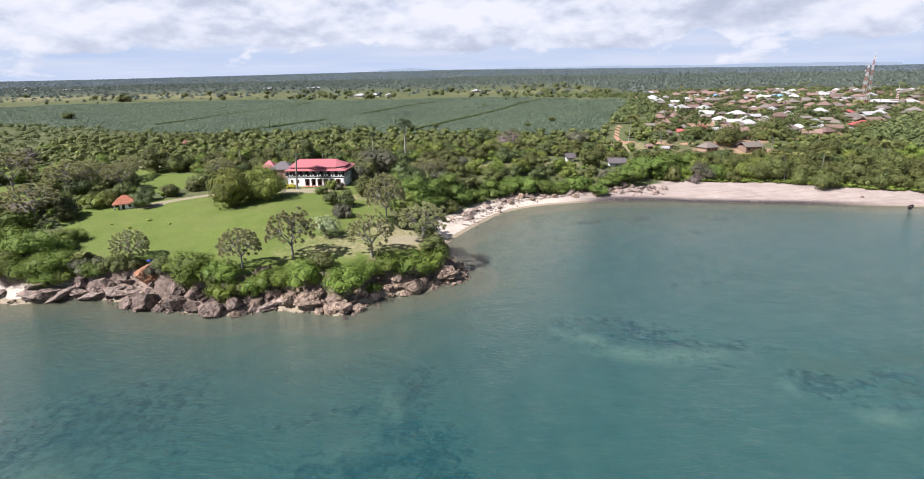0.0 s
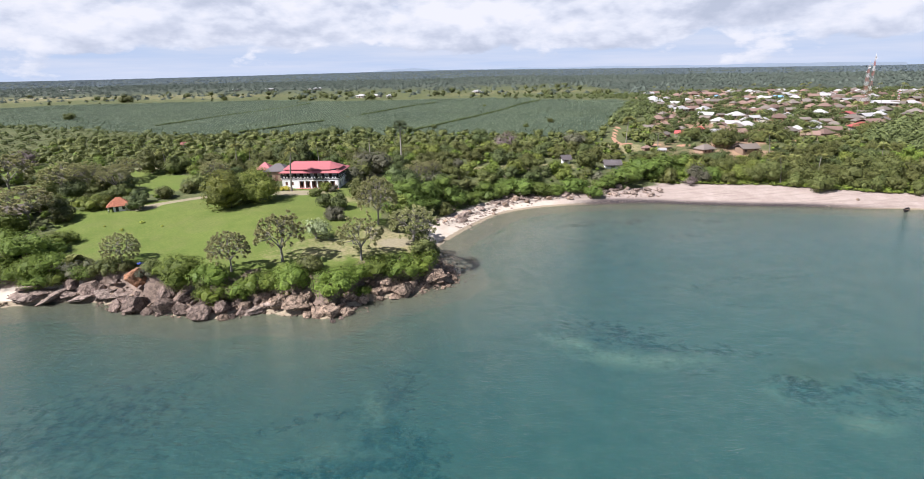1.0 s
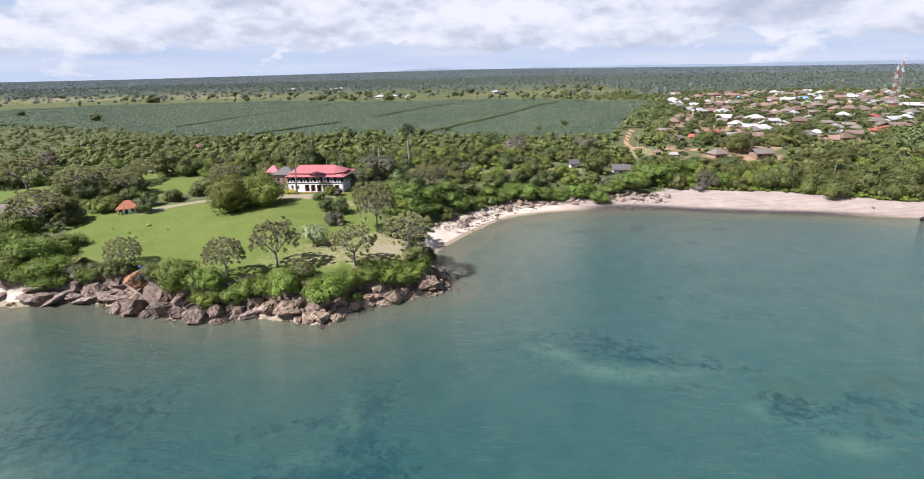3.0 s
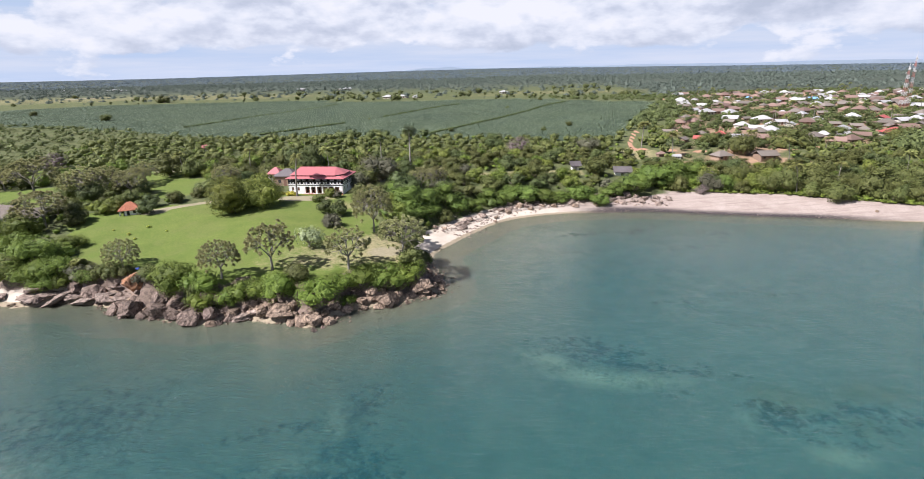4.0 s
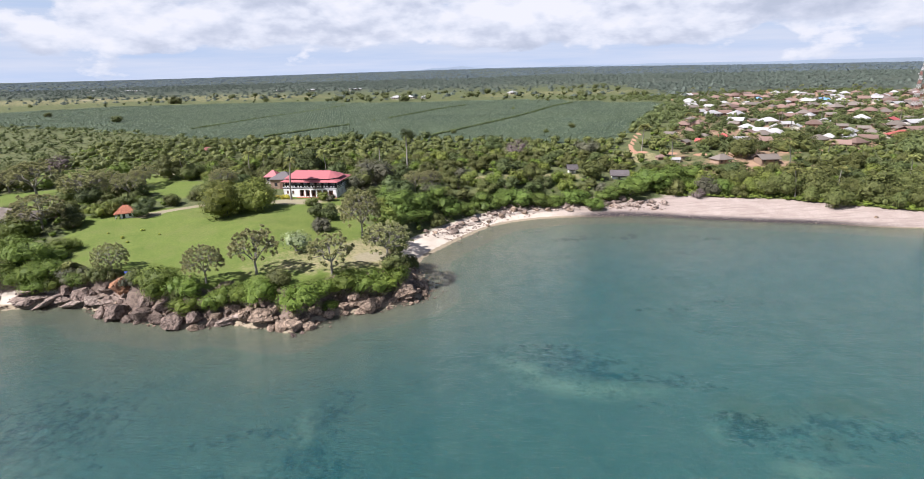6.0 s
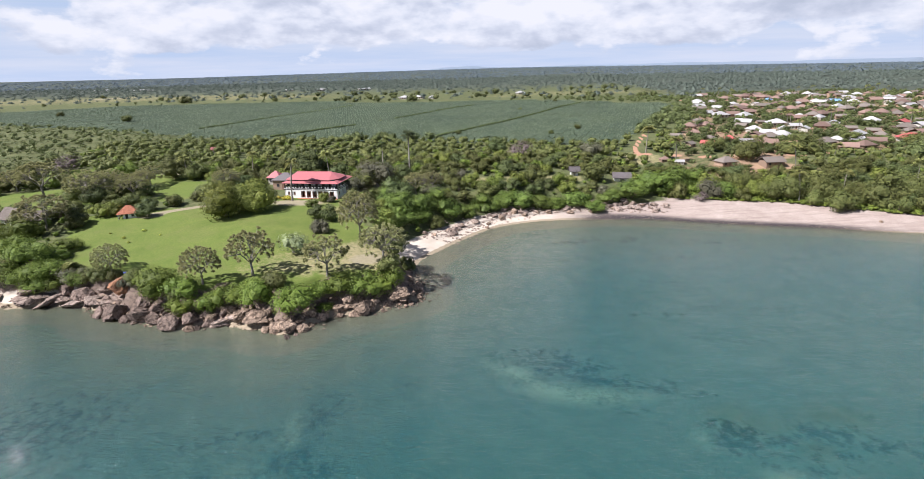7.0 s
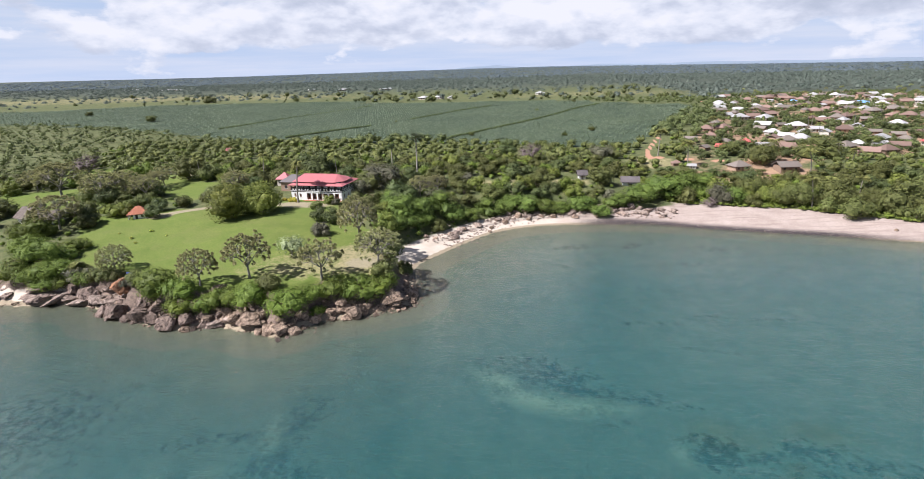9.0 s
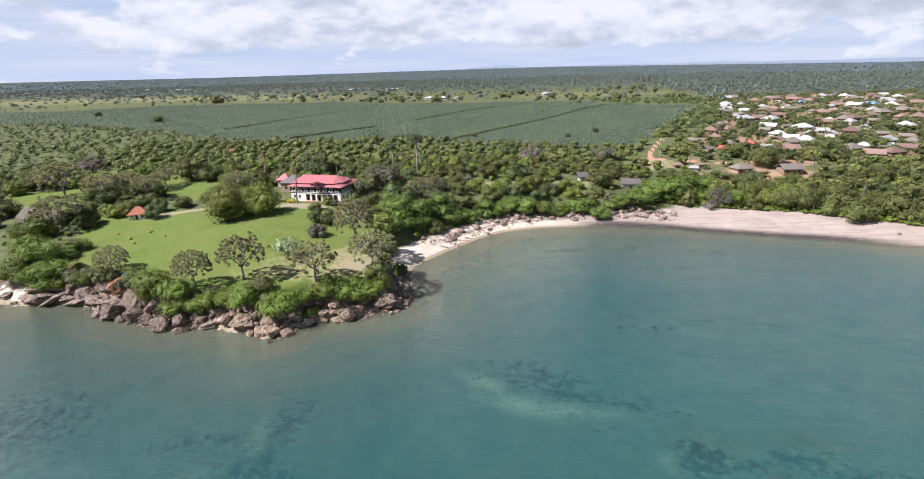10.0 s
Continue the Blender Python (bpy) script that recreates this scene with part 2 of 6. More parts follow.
def water_material():
    """Murky sea: the bed shows through thin water, the sky is mirrored more at a flat angle."""
    m, t, b = material("sea_water")
    t.nodes.remove(b)
    p = place_of(t, True)
    depth = laid(t, "depth")
    drift = noise_tex(t, p, 0.03, 4, 0.55, 0.6)
    deep = maths(t, "ADD", depth, maths(t, "MULTIPLY_ADD", drift, 0.5, -0.25))
    body = ramp(t, maths(t, "DIVIDE", deep, 3.6), (0.0, (0.26, 0.165, 0.115)), (0.13, (0.14, 0.125, 0.1)), (0.38, (0.062, 0.096, 0.098)), (0.65, (0.025, 0.083, 0.094)), (1.0, (0.016, 0.073, 0.075)))
    # water colour gets brighter towards the east
    lie_e = node(t, "ShaderNodeSeparateXYZ")
    link(t, p, lie_e.inputs[0])
    east_gain = ramp(t, maths(t, "MULTIPLY_ADD", lie_e.outputs[0], 0.005, 0.35, clamp=True), (0.0, 0.62), (0.4, 0.76), (0.95, 0.96))
    body = blend(t, 1.0, blend(t, 1.0, body, east_gain, "MULTIPLY"), (1.2, 1.66, 1.74), "MULTIPLY")
    murk = ramp(t, maths(t, "DIVIDE", depth, 3.6), (0.0, 0.22), (0.15, 0.45), (0.7, 0.42), (1.0, 0.45))
    # tall weed leaves less murky water above it
    murk = maths(t, "MULTIPLY", murk, maths(t, "MULTIPLY_ADD", laid(t, "canopy"), -0.32, 1.0))
    # ripples
    lie = node(t, "ShaderNodeMapping", {"Scale": (0.8, 1.8, 1.0), "Rotation": (0, 0, 0.1)})
    link(t, p, lie.inputs[0])
    small, chop, swell = noise_tex(t, lie.outputs[0], 1.5, 4, 0.62), noise_tex(t, lie.outputs[0], 0.62, 3, 0.5), noise_tex(t, lie.outputs[0], 0.3, 2, 0.5)
    gust = ramp(t, noise_tex(t, p, 0.02, 4, 0.6, 0.5), (0.36, 0.75), (0.62, 1.0))
    waves = maths(t, "MULTIPLY", maths(t, "ADD", maths(t, "MULTIPLY", small, 1.0), maths(t, "ADD", maths(t, "MULTIPLY", chop, 0.7), maths(t, "MULTIPLY", swell, 0.7))), gust)
    steep, n = node(t, "ShaderNodeBump", {"Strength": 1.0, "Distance": 0.3}), node(t, "ShaderNodeBump", {"Strength": 1.0, "Distance": 0.25})
    for wave in (steep, n):
        link(t, waves, wave.inputs["Height"])
    scatter = node(t, "ShaderNodeBsdfDiffuse")
    link(t, body, scatter.inputs[0])
    link(t, steep.outputs[0], scatter.inputs["Normal"])
    clear = node(t, "ShaderNodeBsdfTransparent", {0: (0.75, 0.93, 0.88, 1)})
    inner = node(t, "ShaderNodeMixShader")
    link(t, murk, inner.inputs[0])
    link(t, clear.outputs[0], inner.inputs[1])
    link(t, scatter.outputs[0], inner.inputs[2])
    gloss = node(t, "ShaderNodeBsdfGlossy", {"Roughness": 0.07})
    link(t, n.outputs[0], gloss.inputs["Normal"])
    edge = node(t, "ShaderNodeFresnel", {"IOR": 1.46})
    link(t, n.outputs[0], edge.inputs["Normal"])
    top = node(t, "ShaderNodeMixShader")
    link(t, edge.outputs[0], top.inputs[0])
    link(t, inner.outputs[0], top.inputs[1])
    link(t, gloss.outputs[0], top.inputs[2])
    link(t, top.outputs[0], t.nodes["Material Output"].inputs[0])
    return m


GROUND, WATER = ground_material(), water_material()
ROCK = rock_material("coral_rock", (0.26, 0.185, 0.13), (0.42, 0.31, 0.225), (0.13, 0.095, 0.072))
ROCK_PALE = rock_material("pale_rock", (0.3, 0.225, 0.18), (0.42, 0.33, 0.27), (0.16, 0.12, 0.1))
ROCK_DARK = rock_material("dark_rock", (0.175, 0.128, 0.1), (0.28, 0.205, 0.165), (0.095, 0.072, 0.06))
ROCK_RED = rock_material("rusty_rock", (0.3, 0.14, 0.07), (0.38, 0.2, 0.11), (0.16, 0.08, 0.05))
BARK = plain("bark", (0.17, 0.135, 0.11), 0.9, grain=2, relief=0.03)
BARK_PALE = plain("pale_bark", (0.3, 0.27, 0.24), 0.9, grain=2, relief=0.03)
BARK_GREY = plain("grey_bark", (0.22, 0.2, 0.17), 0.9, grain=2, relief=0.03)
LEAF_WOOD = foliage("wood_leaves", (0.056, 0.078, 0.018), (0.146, 0.16, 0.042))
LEAF_GROVE = foliage("grove_leaves", (0.05, 0.07, 0.022), (0.125, 0.145, 0.045))
LEAF_SCRUB = foliage("scrub_leaves", (0.068, 0.092, 0.028), (0.162, 0.188, 0.06))
# leaf colour greyed: haze over the farther wood is put into it
LEAF_HAZE_MID = foliage("hazed_farther_leaves", (0.05, 0.069, 0.054), (0.1, 0.122, 0.094))
LEAF_DARK = foliage("dark_leaves", (0.045, 0.068, 0.022), (0.11, 0.14, 0.04))
LEAF_BRIGHT = foliage("bright_leaves", (0.05, 0.09, 0.01), (0.156, 0.21, 0.024))
LEAF_BANK = foliage("bank_tree_leaves", (0.048, 0.09, 0.013), (0.14, 0.2, 0.03))
LEAF_YELLOW = foliage("yellow_green_leaves", (0.088, 0.125, 0.018), (0.205, 0.245, 0.04))
LEAF_OLIVE = foliage("olive_rosette_leaves", (0.25, 0.255, 0.1), (0.42, 0.42, 0.18), 0.42, 0.12)
LEAF_GREY = foliage("grey_leaves", (0.062, 0.066, 0.036), (0.155, 0.15, 0.092))
LEAF_SPREAD = foliage("shade_tree_leaves", (0.066, 0.098, 0.015), (0.22, 0.25, 0.038))
LEAF_PALE = foliage("pale_silvery_leaves", (0.13, 0.16, 0.06), (0.28, 0.32, 0.16))
TWIG = foliage("bare_twigs", (0.12, 0.09, 0.08), (0.25, 0.2, 0.18), 0.05)
LEAF_PALM = foliage("palm_fronds", (0.11, 0.135, 0.034), (0.27, 0.28, 0.08), 0.2)
# blue-grey leaves hold the distance haze in their base colour
LEAF_HAZE_FAR = foliage("hazed_far_leaves", (0.058, 0.08, 0.092), (0.1, 0.126, 0.14))
SISAL = foliage("sisal_leaves", (0.13, 0.175, 0.11), (0.2, 0.25, 0.16))
FLOWER = foliage("yellow_croton_leaves", (0.24, 0.29, 0.03), (0.4, 0.44, 0.06))
WHITE = plain("white_limewash", (0.8, 0.79, 0.76), 0.85, grain=0.8, stain=0.25, relief=0.01)
DARK_WOOD = plain("black_stained_timber", (0.025, 0.024, 0.027), 0.6, grain=2)
BROWN_WOOD = plain("brown_shutter_wood", (0.18, 0.1, 0.07), 0.7, grain=2)
# plaster coloured darker, so the rooms' shade is in the paint
SHADOW_ROOM = plain("shade_toned_plaster", (0.2, 0.18, 0.16), 0.9)
def seamed(m, gap=0.55):
    """Seam lines up a sheet roof, darkened in the colour only, a gap apart along the ridge."""
    t = m.node_tree
    b = t.nodes["Principled BSDF"]
    x = node(t, "ShaderNodeSeparateXYZ")
    link(t, place_of(t), x.inputs[0])
    ridge = maths(t, "PINGPONG", x.outputs[0], gap / 2)
    seam = ramp(t, maths(t, "DIVIDE", ridge, gap / 2), (0.0, 1.0), (0.16, 0.0))
    old = b.inputs["Base Color"].links[0].from_socket
    link(t, blend(t, maths(t, "MULTIPLY", seam, 0.35), old, (0.2, 0.06, 0.065)), b.inputs["Base Color"])
    return m


ROOF_RED = plain("red_painted_roof_sheet", (0.38, 0.125, 0.13), 0.6, grain=1.0, stain=0.45, dirt=(0.5, 0.6, 0.6))
seamed(ROOF_RED)
TILE = plain("terracotta_tile", (0.37, 0.14, 0.08), 0.8, grain=2, stain=0.6, dirt=(0.35, 0.5, 0.6), vary=0.3)
ROOF_GREY = plain("grey_roof_sheet", (0.12, 0.105, 0.105), 0.6, grain=1.0, stain=0.5)
THATCH = plain("weathered_palm_thatch", (0.16, 0.135, 0.115), 0.95, grain=3, stain=0.5, relief=0.1, vary=0.2)
IRON_PALE = plain("pale_iron_roof", (0.4, 0.39, 0.38), 0.5, 0.1, grain=0.8, stain=0.5, dirt=(0.45, 0.38, 0.3), vary=0.18)
IRON_RUST = plain("rusty_iron_roof", (0.19, 0.125, 0.1), 0.8, grain=0.9, stain=0.7, dirt=(0.35, 0.35, 0.35), vary=0.3)
IRON_RED = plain("red_iron_roof", (0.36, 0.09, 0.08), 0.6, grain=0.9, stain=0.4, vary=0.15)
IRON_BLUE = plain("blue_iron_roof", (0.2, 0.38, 0.68), 0.5, grain=0.9, stain=0.3)
MUD = plain("mud_wall", (0.3, 0.21, 0.15), 0.95, grain=1.2, stain=0.5, vary=0.25)
LIME = plain("pale_plaster_wall", (0.48, 0.44, 0.38), 0.9, grain=1.0, stain=0.5, vary=0.15)
BRICK = plain("red_brick_step", (0.4, 0.14, 0.09), 0.85, grain=4)
CONCRETE = plain("concrete", (0.42, 0.4, 0.37), 0.9)
STEEL_RED = plain("red_painted_steel", (0.32, 0.14, 0.12), 0.6, grain=1)
STEEL_WHITE = plain("white_painted_steel", (0.5, 0.49, 0.48), 0.6, grain=1)
TARP = plain("blue_tarp", (0.05, 0.08, 0.35), 0.5)
# pale blue is the haze, painted into the hills' own colour
HAZE_HILL = plain("haze_blue_hill", (0.42, 0.5, 0.62), 1.0, grain=0.004, stain=0.2, relief=0.0)
# ---- the lie of the land ----
SHORE = [(-4700, 230), (-900, 190), (-300, 150), (-140, 112), (-90.9, 105.9), (-82, 107), (-75, 106.8),
         (-67, 104.7), (-62, 100.4), (-55.4, 99.4), (-48, 97.2), (-41, 96), (-38.4, 97.6), (-31.7, 96.7),
         (-21.4, 94), (-17.9, 97.5), (-14, 101.4), (-8, 102.9), (-3.6, 105.4), (1.6, 108.9), (2.4, 113),
         (1.2, 121.4), (-0.6, 129.7), (0.7, 136.6), (4.7, 143.9), (10.5, 153.2), (20, 165.3), (30, 171),
         (42, 173.9), (55.7, 174.6), (69, 174.2), (86.5, 169.3), (103, 165.2), (119.4, 161.8), (146, 155),
         (220, 146), (500, 150), (1200, 60), (4700, -300)]


def smooth_line(points, steps):
    """A Catmull-Rom line through the points."""
    p = np.array([points[0], *points, points[-1]], float)
    u = np.linspace(0, 1, steps, endpoint=False)[:, None]
    out = [0.5 * (2 * b + (c - a) * u + (2 * a - 5 * b + 4 * c - d) * u ** 2 + (3 * b - a - 3 * c + d) * u ** 3)
           for a, b, c, d in zip(p, p[1:], p[2:], p[3:])]
    return np.concatenate(out + [p[-1:]])


def line_distance(x, y, line):
    """Distance from the points (x, y) to an open line."""
    best = np.full(np.shape(x), 1e9)
    for (ax, ay), (bx, by) in zip(line, line[1:]):
        ux, uy = bx - ax, by - ay
        s = np.clip(((x - ax) * ux + (y - ay) * uy) / (ux * ux + uy * uy + 1e-9), 0, 1)
        best = np.minimum(best, np.hypot(x - ax - s * ux, y - ay - s * uy))
    return best


def inside(x, y, ring):
    """Even-odd test of the points (x, y) against a closed ring."""
    hit = np.zeros(np.shape(x), bool)
    for (ax, ay), (bx, by) in zip(ring, [*ring[1:], ring[0]]):
        if ay != by:
            hit ^= ((ay > y) != (by > y)) & (x < (bx - ax) * (y - ay) / (by - ay) + ax)
    return hit


COAST = smooth_line(SHORE, 4)
LAND = [*COAST.tolist(), (4700, 9000), (-4700, 9000)]


def inland(x, y):
    """Distance from the shore: positive on land, negative at sea."""
    d = line_distance(x, y, COAST)
    return np.where(inside(x, y, LAND), d, -d)


def ease(a, b, v):
    s = np.clip((v - a) / (b - a), 0, 1)
    return s * s * (3 - 2 * s)


def wobble(x, y, size, seed=0.0):
    """A cheap smooth unevenness between -1 and 1."""
    u, v = x / size + seed, y / size - seed
    return (np.sin(1.7 * u + 1.3 * np.sin(1.1 * v)) + np.sin(1.9 * v + 1.7 * np.sin(0.9 * u + 2)) + np.sin(2.9 * (u - v) + seed)) / 3


def height(x, y):
    x, y = np.asarray(x, float), np.asarray(y, float)
    d = inland(x, y)
    e = d + 1.0 * wobble(x, y, 2.1) + 0.5 * wobble(x, y, 0.9, 3)
    cliff = 1.2 * ease(0, 2.0, e) + 5.3 * ease(2.5, 7.5, e)
    bank = 1.7 * ease(-1, 8, d) + 5.2 * ease(8, 20, e)
    low = 2.6 * ease(-1, 17, d) + 1.2 * ease(18, 30, d) + 4.5 * ease(30, 75, d)
    a, b = ease(-16, -8, x) * ease(125, 138, y), ease(56, 84, x)
    z = (cliff * (1 - a) + bank * a) * (1 - b) + low * b
    z = z + 2.4 * ease(8, 52, d) + 2.0 * ease(80, 130, d) + 2.6 * ease(110, 260, d) + 6 * ease(260, 900, d)
    z = z + ease(900, 4600, d) * (0.5 + 21 * np.exp(-((x - 150) / 1700) ** 2)) + 0.25 * wobble(x, y, 31) * ease(12, 60, d)
    flat = ease(-22, 4, x) * ease(112, 132, y) * ease(120, 62, x)
    sea = -0.08 + np.maximum((0.055 - 0.024 * flat) * d, -2.2 - 0.01 * np.minimum(-d, 150)) + 0.12 * wobble(x, y, 5.0)
    return np.where(d > 0, z, np.minimum(sea, -0.02))

# ---- mesh tools ----
class Build:
    """Collects corners and faces for one mesh."""

    def __init__(self):
        self.v, self.f, self.n = [], [], 0

    def add(self, verts, faces):
        """verts: (n, 3); faces: (m, 3) or (m, 4), counted from this call's first corner."""
        verts = np.asarray(verts, float).reshape(-1, 3)
        for fs in (faces if isinstance(faces, list) and len(faces) and isinstance(faces[0], np.ndarray) else [np.asarray(faces, int)]):
            self.f.append(fs + self.n)
        self.v.append(verts)
        self.n += len(verts)
        return self

    def box(self, lo, hi, turn=0.0, about=(0, 0)):
        (ax, ay, az), (bx, by, bz) = lo, hi
        c = np.array([(x, y, z) for z in (az, bz) for x, y in ((ax, ay), (bx, ay), (bx, by), (ax, by))], float)
        if turn:
            s, k = math.sin(turn), math.cos(turn)
            x, y = c[:, 0] - about[0], c[:, 1] - about[1]
            c[:, 0], c[:, 1] = about[0] + k * x - s * y, about[1] + s * x + k * y
        return self.add(c, [(0, 3, 2, 1), (4, 5, 6, 7), (0, 1, 5, 4), (1, 2, 6, 5), (2, 3, 7, 6), (3, 0, 4, 7)])

    def tube(self, points, radii, sides=6):
        """A tapered tube along a line."""
        p = np.asarray(points, float)
        d = np.gradient(p, axis=0)
        d /= np.linalg.norm(d, axis=1, keepdims=True) + 1e-9
        ref = np.where(np.abs(d[:, 2:3]) > 0.9, np.array([[1.0, 0, 0]]), np.array([[0, 0, 1.0]]))
        a = np.cross(d, ref)
        a /= np.linalg.norm(a, axis=1, keepdims=True) + 1e-9
        b = np.cross(d, a)
        w = np.linspace(0, 2 * np.pi, sides, endpoint=False)
        ring = p[:, None] + np.asarray(radii, float)[:, None, None] * (np.cos(w)[None, :, None] * a[:, None] + np.sin(w)[None, :, None] * b[:, None])
        k, n = np.arange(sides), len(p)
        faces = np.concatenate([np.stack([i * sides + k, i * sides + (k + 1) % sides, (i + 1) * sides + (k + 1) % sides, (i + 1) * sides + k], 1) for i in range(n - 1)])
        return self.add(ring.reshape(-1, 3), faces)

    def mesh(self, name, mat, smooth=False):
        m = bpy.data.meshes.new(name)
        v = np.concatenate(self.v)
        m.vertices.add(len(v))
        m.vertices.foreach_set("co", v.ravel())
        sizes = np.concatenate([np.full(len(f), f.shape[1]) for f in self.f])
        loops = np.concatenate([f.ravel() for f in self.f])
        m.loops.add(len(loops))
        m.loops.foreach_set("vertex_index", loops)
        m.polygons.add(len(sizes))
        m.polygons.foreach_set("loop_start", np.concatenate([[0], np.cumsum(sizes)[:-1]]))
        m.polygons.foreach_set("use_smooth", np.full(len(sizes), smooth))
        m.materials.append(mat)
        m.update(calc_edges=True)
        return m


def empty(name, x, y, z, turn=0.0, size=1.0):
    ob = new(name)
    ob.empty_display_size = 0.3
    ob.matrix_basis = pose(x, y, z, 0, 0, turn) @ Matrix.Diagonal((size, size, size, 1))
    return ob


def part(name, build, mat, parent, label="", smooth=False):
    """One mesh under a thing or under a part, in the thing's own axes."""
    ob = new(name, build if isinstance(build, bpy.types.Mesh) else build.mesh(name, mat, smooth))
    ob.parent = parent
    return tagged(ob, label) if label else ob


def level(x, y):
    return float(height(np.array([x]), np.array([y]))[0])


# ---- ground and sea ----
def spread(fine_a, fine_b, step, far_a, far_b, grow=1.09):
    mid = np.arange(fine_a, fine_b + step, step)
    def outward(start, end):
        out, s, v = [], step, start
        while abs(v - start) < abs(end - start):
            s = min(s * grow, 140)
            v += math.copysign(s, end - start)
            out.append(v)
        return out
    return np.array([*outward(fine_a, far_a)[::-1], *mid, *outward(mid[-1], far_b)])


def sheet(name, xs, ys, zs, mat, smooth=True):
    gx, gy = np.meshgrid(xs, ys)
    n, k = len(xs), np.arange(len(xs) * len(ys)).reshape(len(ys), len(xs))
    faces = np.stack([k[:-1, :-1], k[:-1, 1:], k[1:, 1:], k[1:, :-1]], -1).reshape(-1, 4)
    b = Build().add(np.stack([gx, gy, zs], -1), faces)
    return new(name, b.mesh(name, mat, smooth))


def lay(ob, name, values):
    ob.data.attributes.new(name, "FLOAT", "POINT").data.foreach_set("value", np.asarray(values, np.float32).ravel())


def disc(x, y, spots, soft=0.4):
    """A mask of round or oval spots (x, y, half width, half depth, turn in degrees)."""
    best = np.zeros(np.shape(x))
    for cx, cy, rx, ry, turn, *much in spots:
        s, c = math.sin(radians(turn)), math.cos(radians(turn))
        u, v = ((x - cx) * c + (y - cy) * s) / rx, (-(x - cx) * s + (y - cy) * c) / ry
        best = np.maximum(best, np.clip((1 + soft - np.hypot(u, v)) / (2 * soft), 0, 1) * (much[0] if much else 1))
    return best


LAWN = [(-104, 150), (-100, 141), (-88, 127), (-76, 112), (-64, 106), (-40, 102), (-20, 103), (-6, 109), (-3, 118), (-6, 126), (-13, 134),
        (-16, 146), (-24, 158), (-28, 172), (-36, 176), (-52, 172), (-54, 160), (-76, 160), (-86, 158)]
FIELD = [(-900, 520), (-620, 470), (-343, 412), (-304, 398), (-218, 356), (-161, 320), (-119, 305), (-40, 302), (-1, 293), (43, 285), (72, 277), (83, 271), (106, 318),
         (131, 372), (179, 487), (125, 525), (59, 597), (-87, 603), (-231, 647), (-324, 640), (-393, 640), (-439, 609), (-477, 576), (-900, 600)]
VILLAGE = [(96, 216), (130, 216), (225, 258), (330, 330), (520, 420), (560, 560), (330, 640), (240, 600), (222, 560), (168, 400), (122, 300), (100, 250)]
DRIVE = [(-84, 151), (-76, 158), (-66, 166), (-54, 168), (-44, 166), (-36, 166)]
RED_ROAD = [(84, 243), (87.5, 260), (92.5, 274), (101, 294)]
FAR_ROAD = [(178, 478), (185, 493), (214, 569), (222, 640)]
VILLAGE_ROAD = [(82, 246), (90, 242), (101, 237), (121, 229), (136, 230), (170, 240)]
SAND_TRACK = [(-640, 920), (-532, 798), (-432, 680)]
# weed beds and pale sand on the sea bed: x, y, half width, half depth, turn, strength
WEED = [(-50, 66, 12, 9, 20, 0.8), (-54, 60, 14, 8, 0, 0.85), (-47, 74, 9, 4, 10, 0.5), (-8.5, 69, 3, 6, -15, 0.95), (-9, 62, 3.5, 6, 10, 1.0), (-5, 55, 4, 6, 0, 1.0), (-14, 55, 9, 3, 10, 1.0),
        (-16.5, 65.5, 4, 1.6, 10, 0.75), (-6, 73, 2.5, 3, 0, 0.7), (-22, 64, 5, 1.4, 10, 0.5),
        (31, 85.5, 9.5, 5, -18, 0.85), (27, 88, 6, 3.5, -20, 0.6), (35, 82, 6, 2.4, -14, 0.95), (46, 80.8, 4, 1.9, -6, 0.85), (51, 79, 4, 1.2, -14, 0.6), (41, 79.5, 3, 1.0, 0, 0.6), (40, 73.5, 4, 1.6, 0, 0.3),
        (53.2, 67.8, 3.8, 3.2, -20, 1.25), (58.3, 67, 2.6, 1.2, 0, 1.1), (62.5, 68.3, 3, 1.5, 10, 0.9), (67, 69, 5, 2.2, -6, 1.15), (72.8, 66.6, 5, 1.8, -14, 0.85), (80, 64.5, 6, 2.2, -14, 0.8),
        (56.2, 61.8, 2.2, 0.9, 0, 0.8), (60.6, 61.4, 1.7, 1.5, 0, 1.15), (64, 61.5, 2.4, 0.9, 0, 0.6), (63, 64.5, 8, 3, -8, 0.45),
        (-9, 78, 4, 1, 20, 0.35), (5, 78, 4, 1.2, 10, 0.35), (45, 153, 9, 2.5, 10, 0.7), (60, 155, 7, 2.5, 40, 0.7), (34, 160, 6, 1.6, 10, 0.5), (82, 152, 10, 2, 0, 0.5), (70, 140, 9, 1.5, 5, 0.5), (40, 138, 8, 1.3, 8, 0.4), (17, 160, 5, 1.0, 25, 0.6),
        (55, 108, 9, 1.2, 6, 0.45), (68, 112, 6, 2.0, 10, 0.5), (80, 112, 8, 1.2, 4, 0.35), (64, 97, 8, 1.0, -8, 0.4), (60, 125, 7, 1.4, 4, 0.4)]
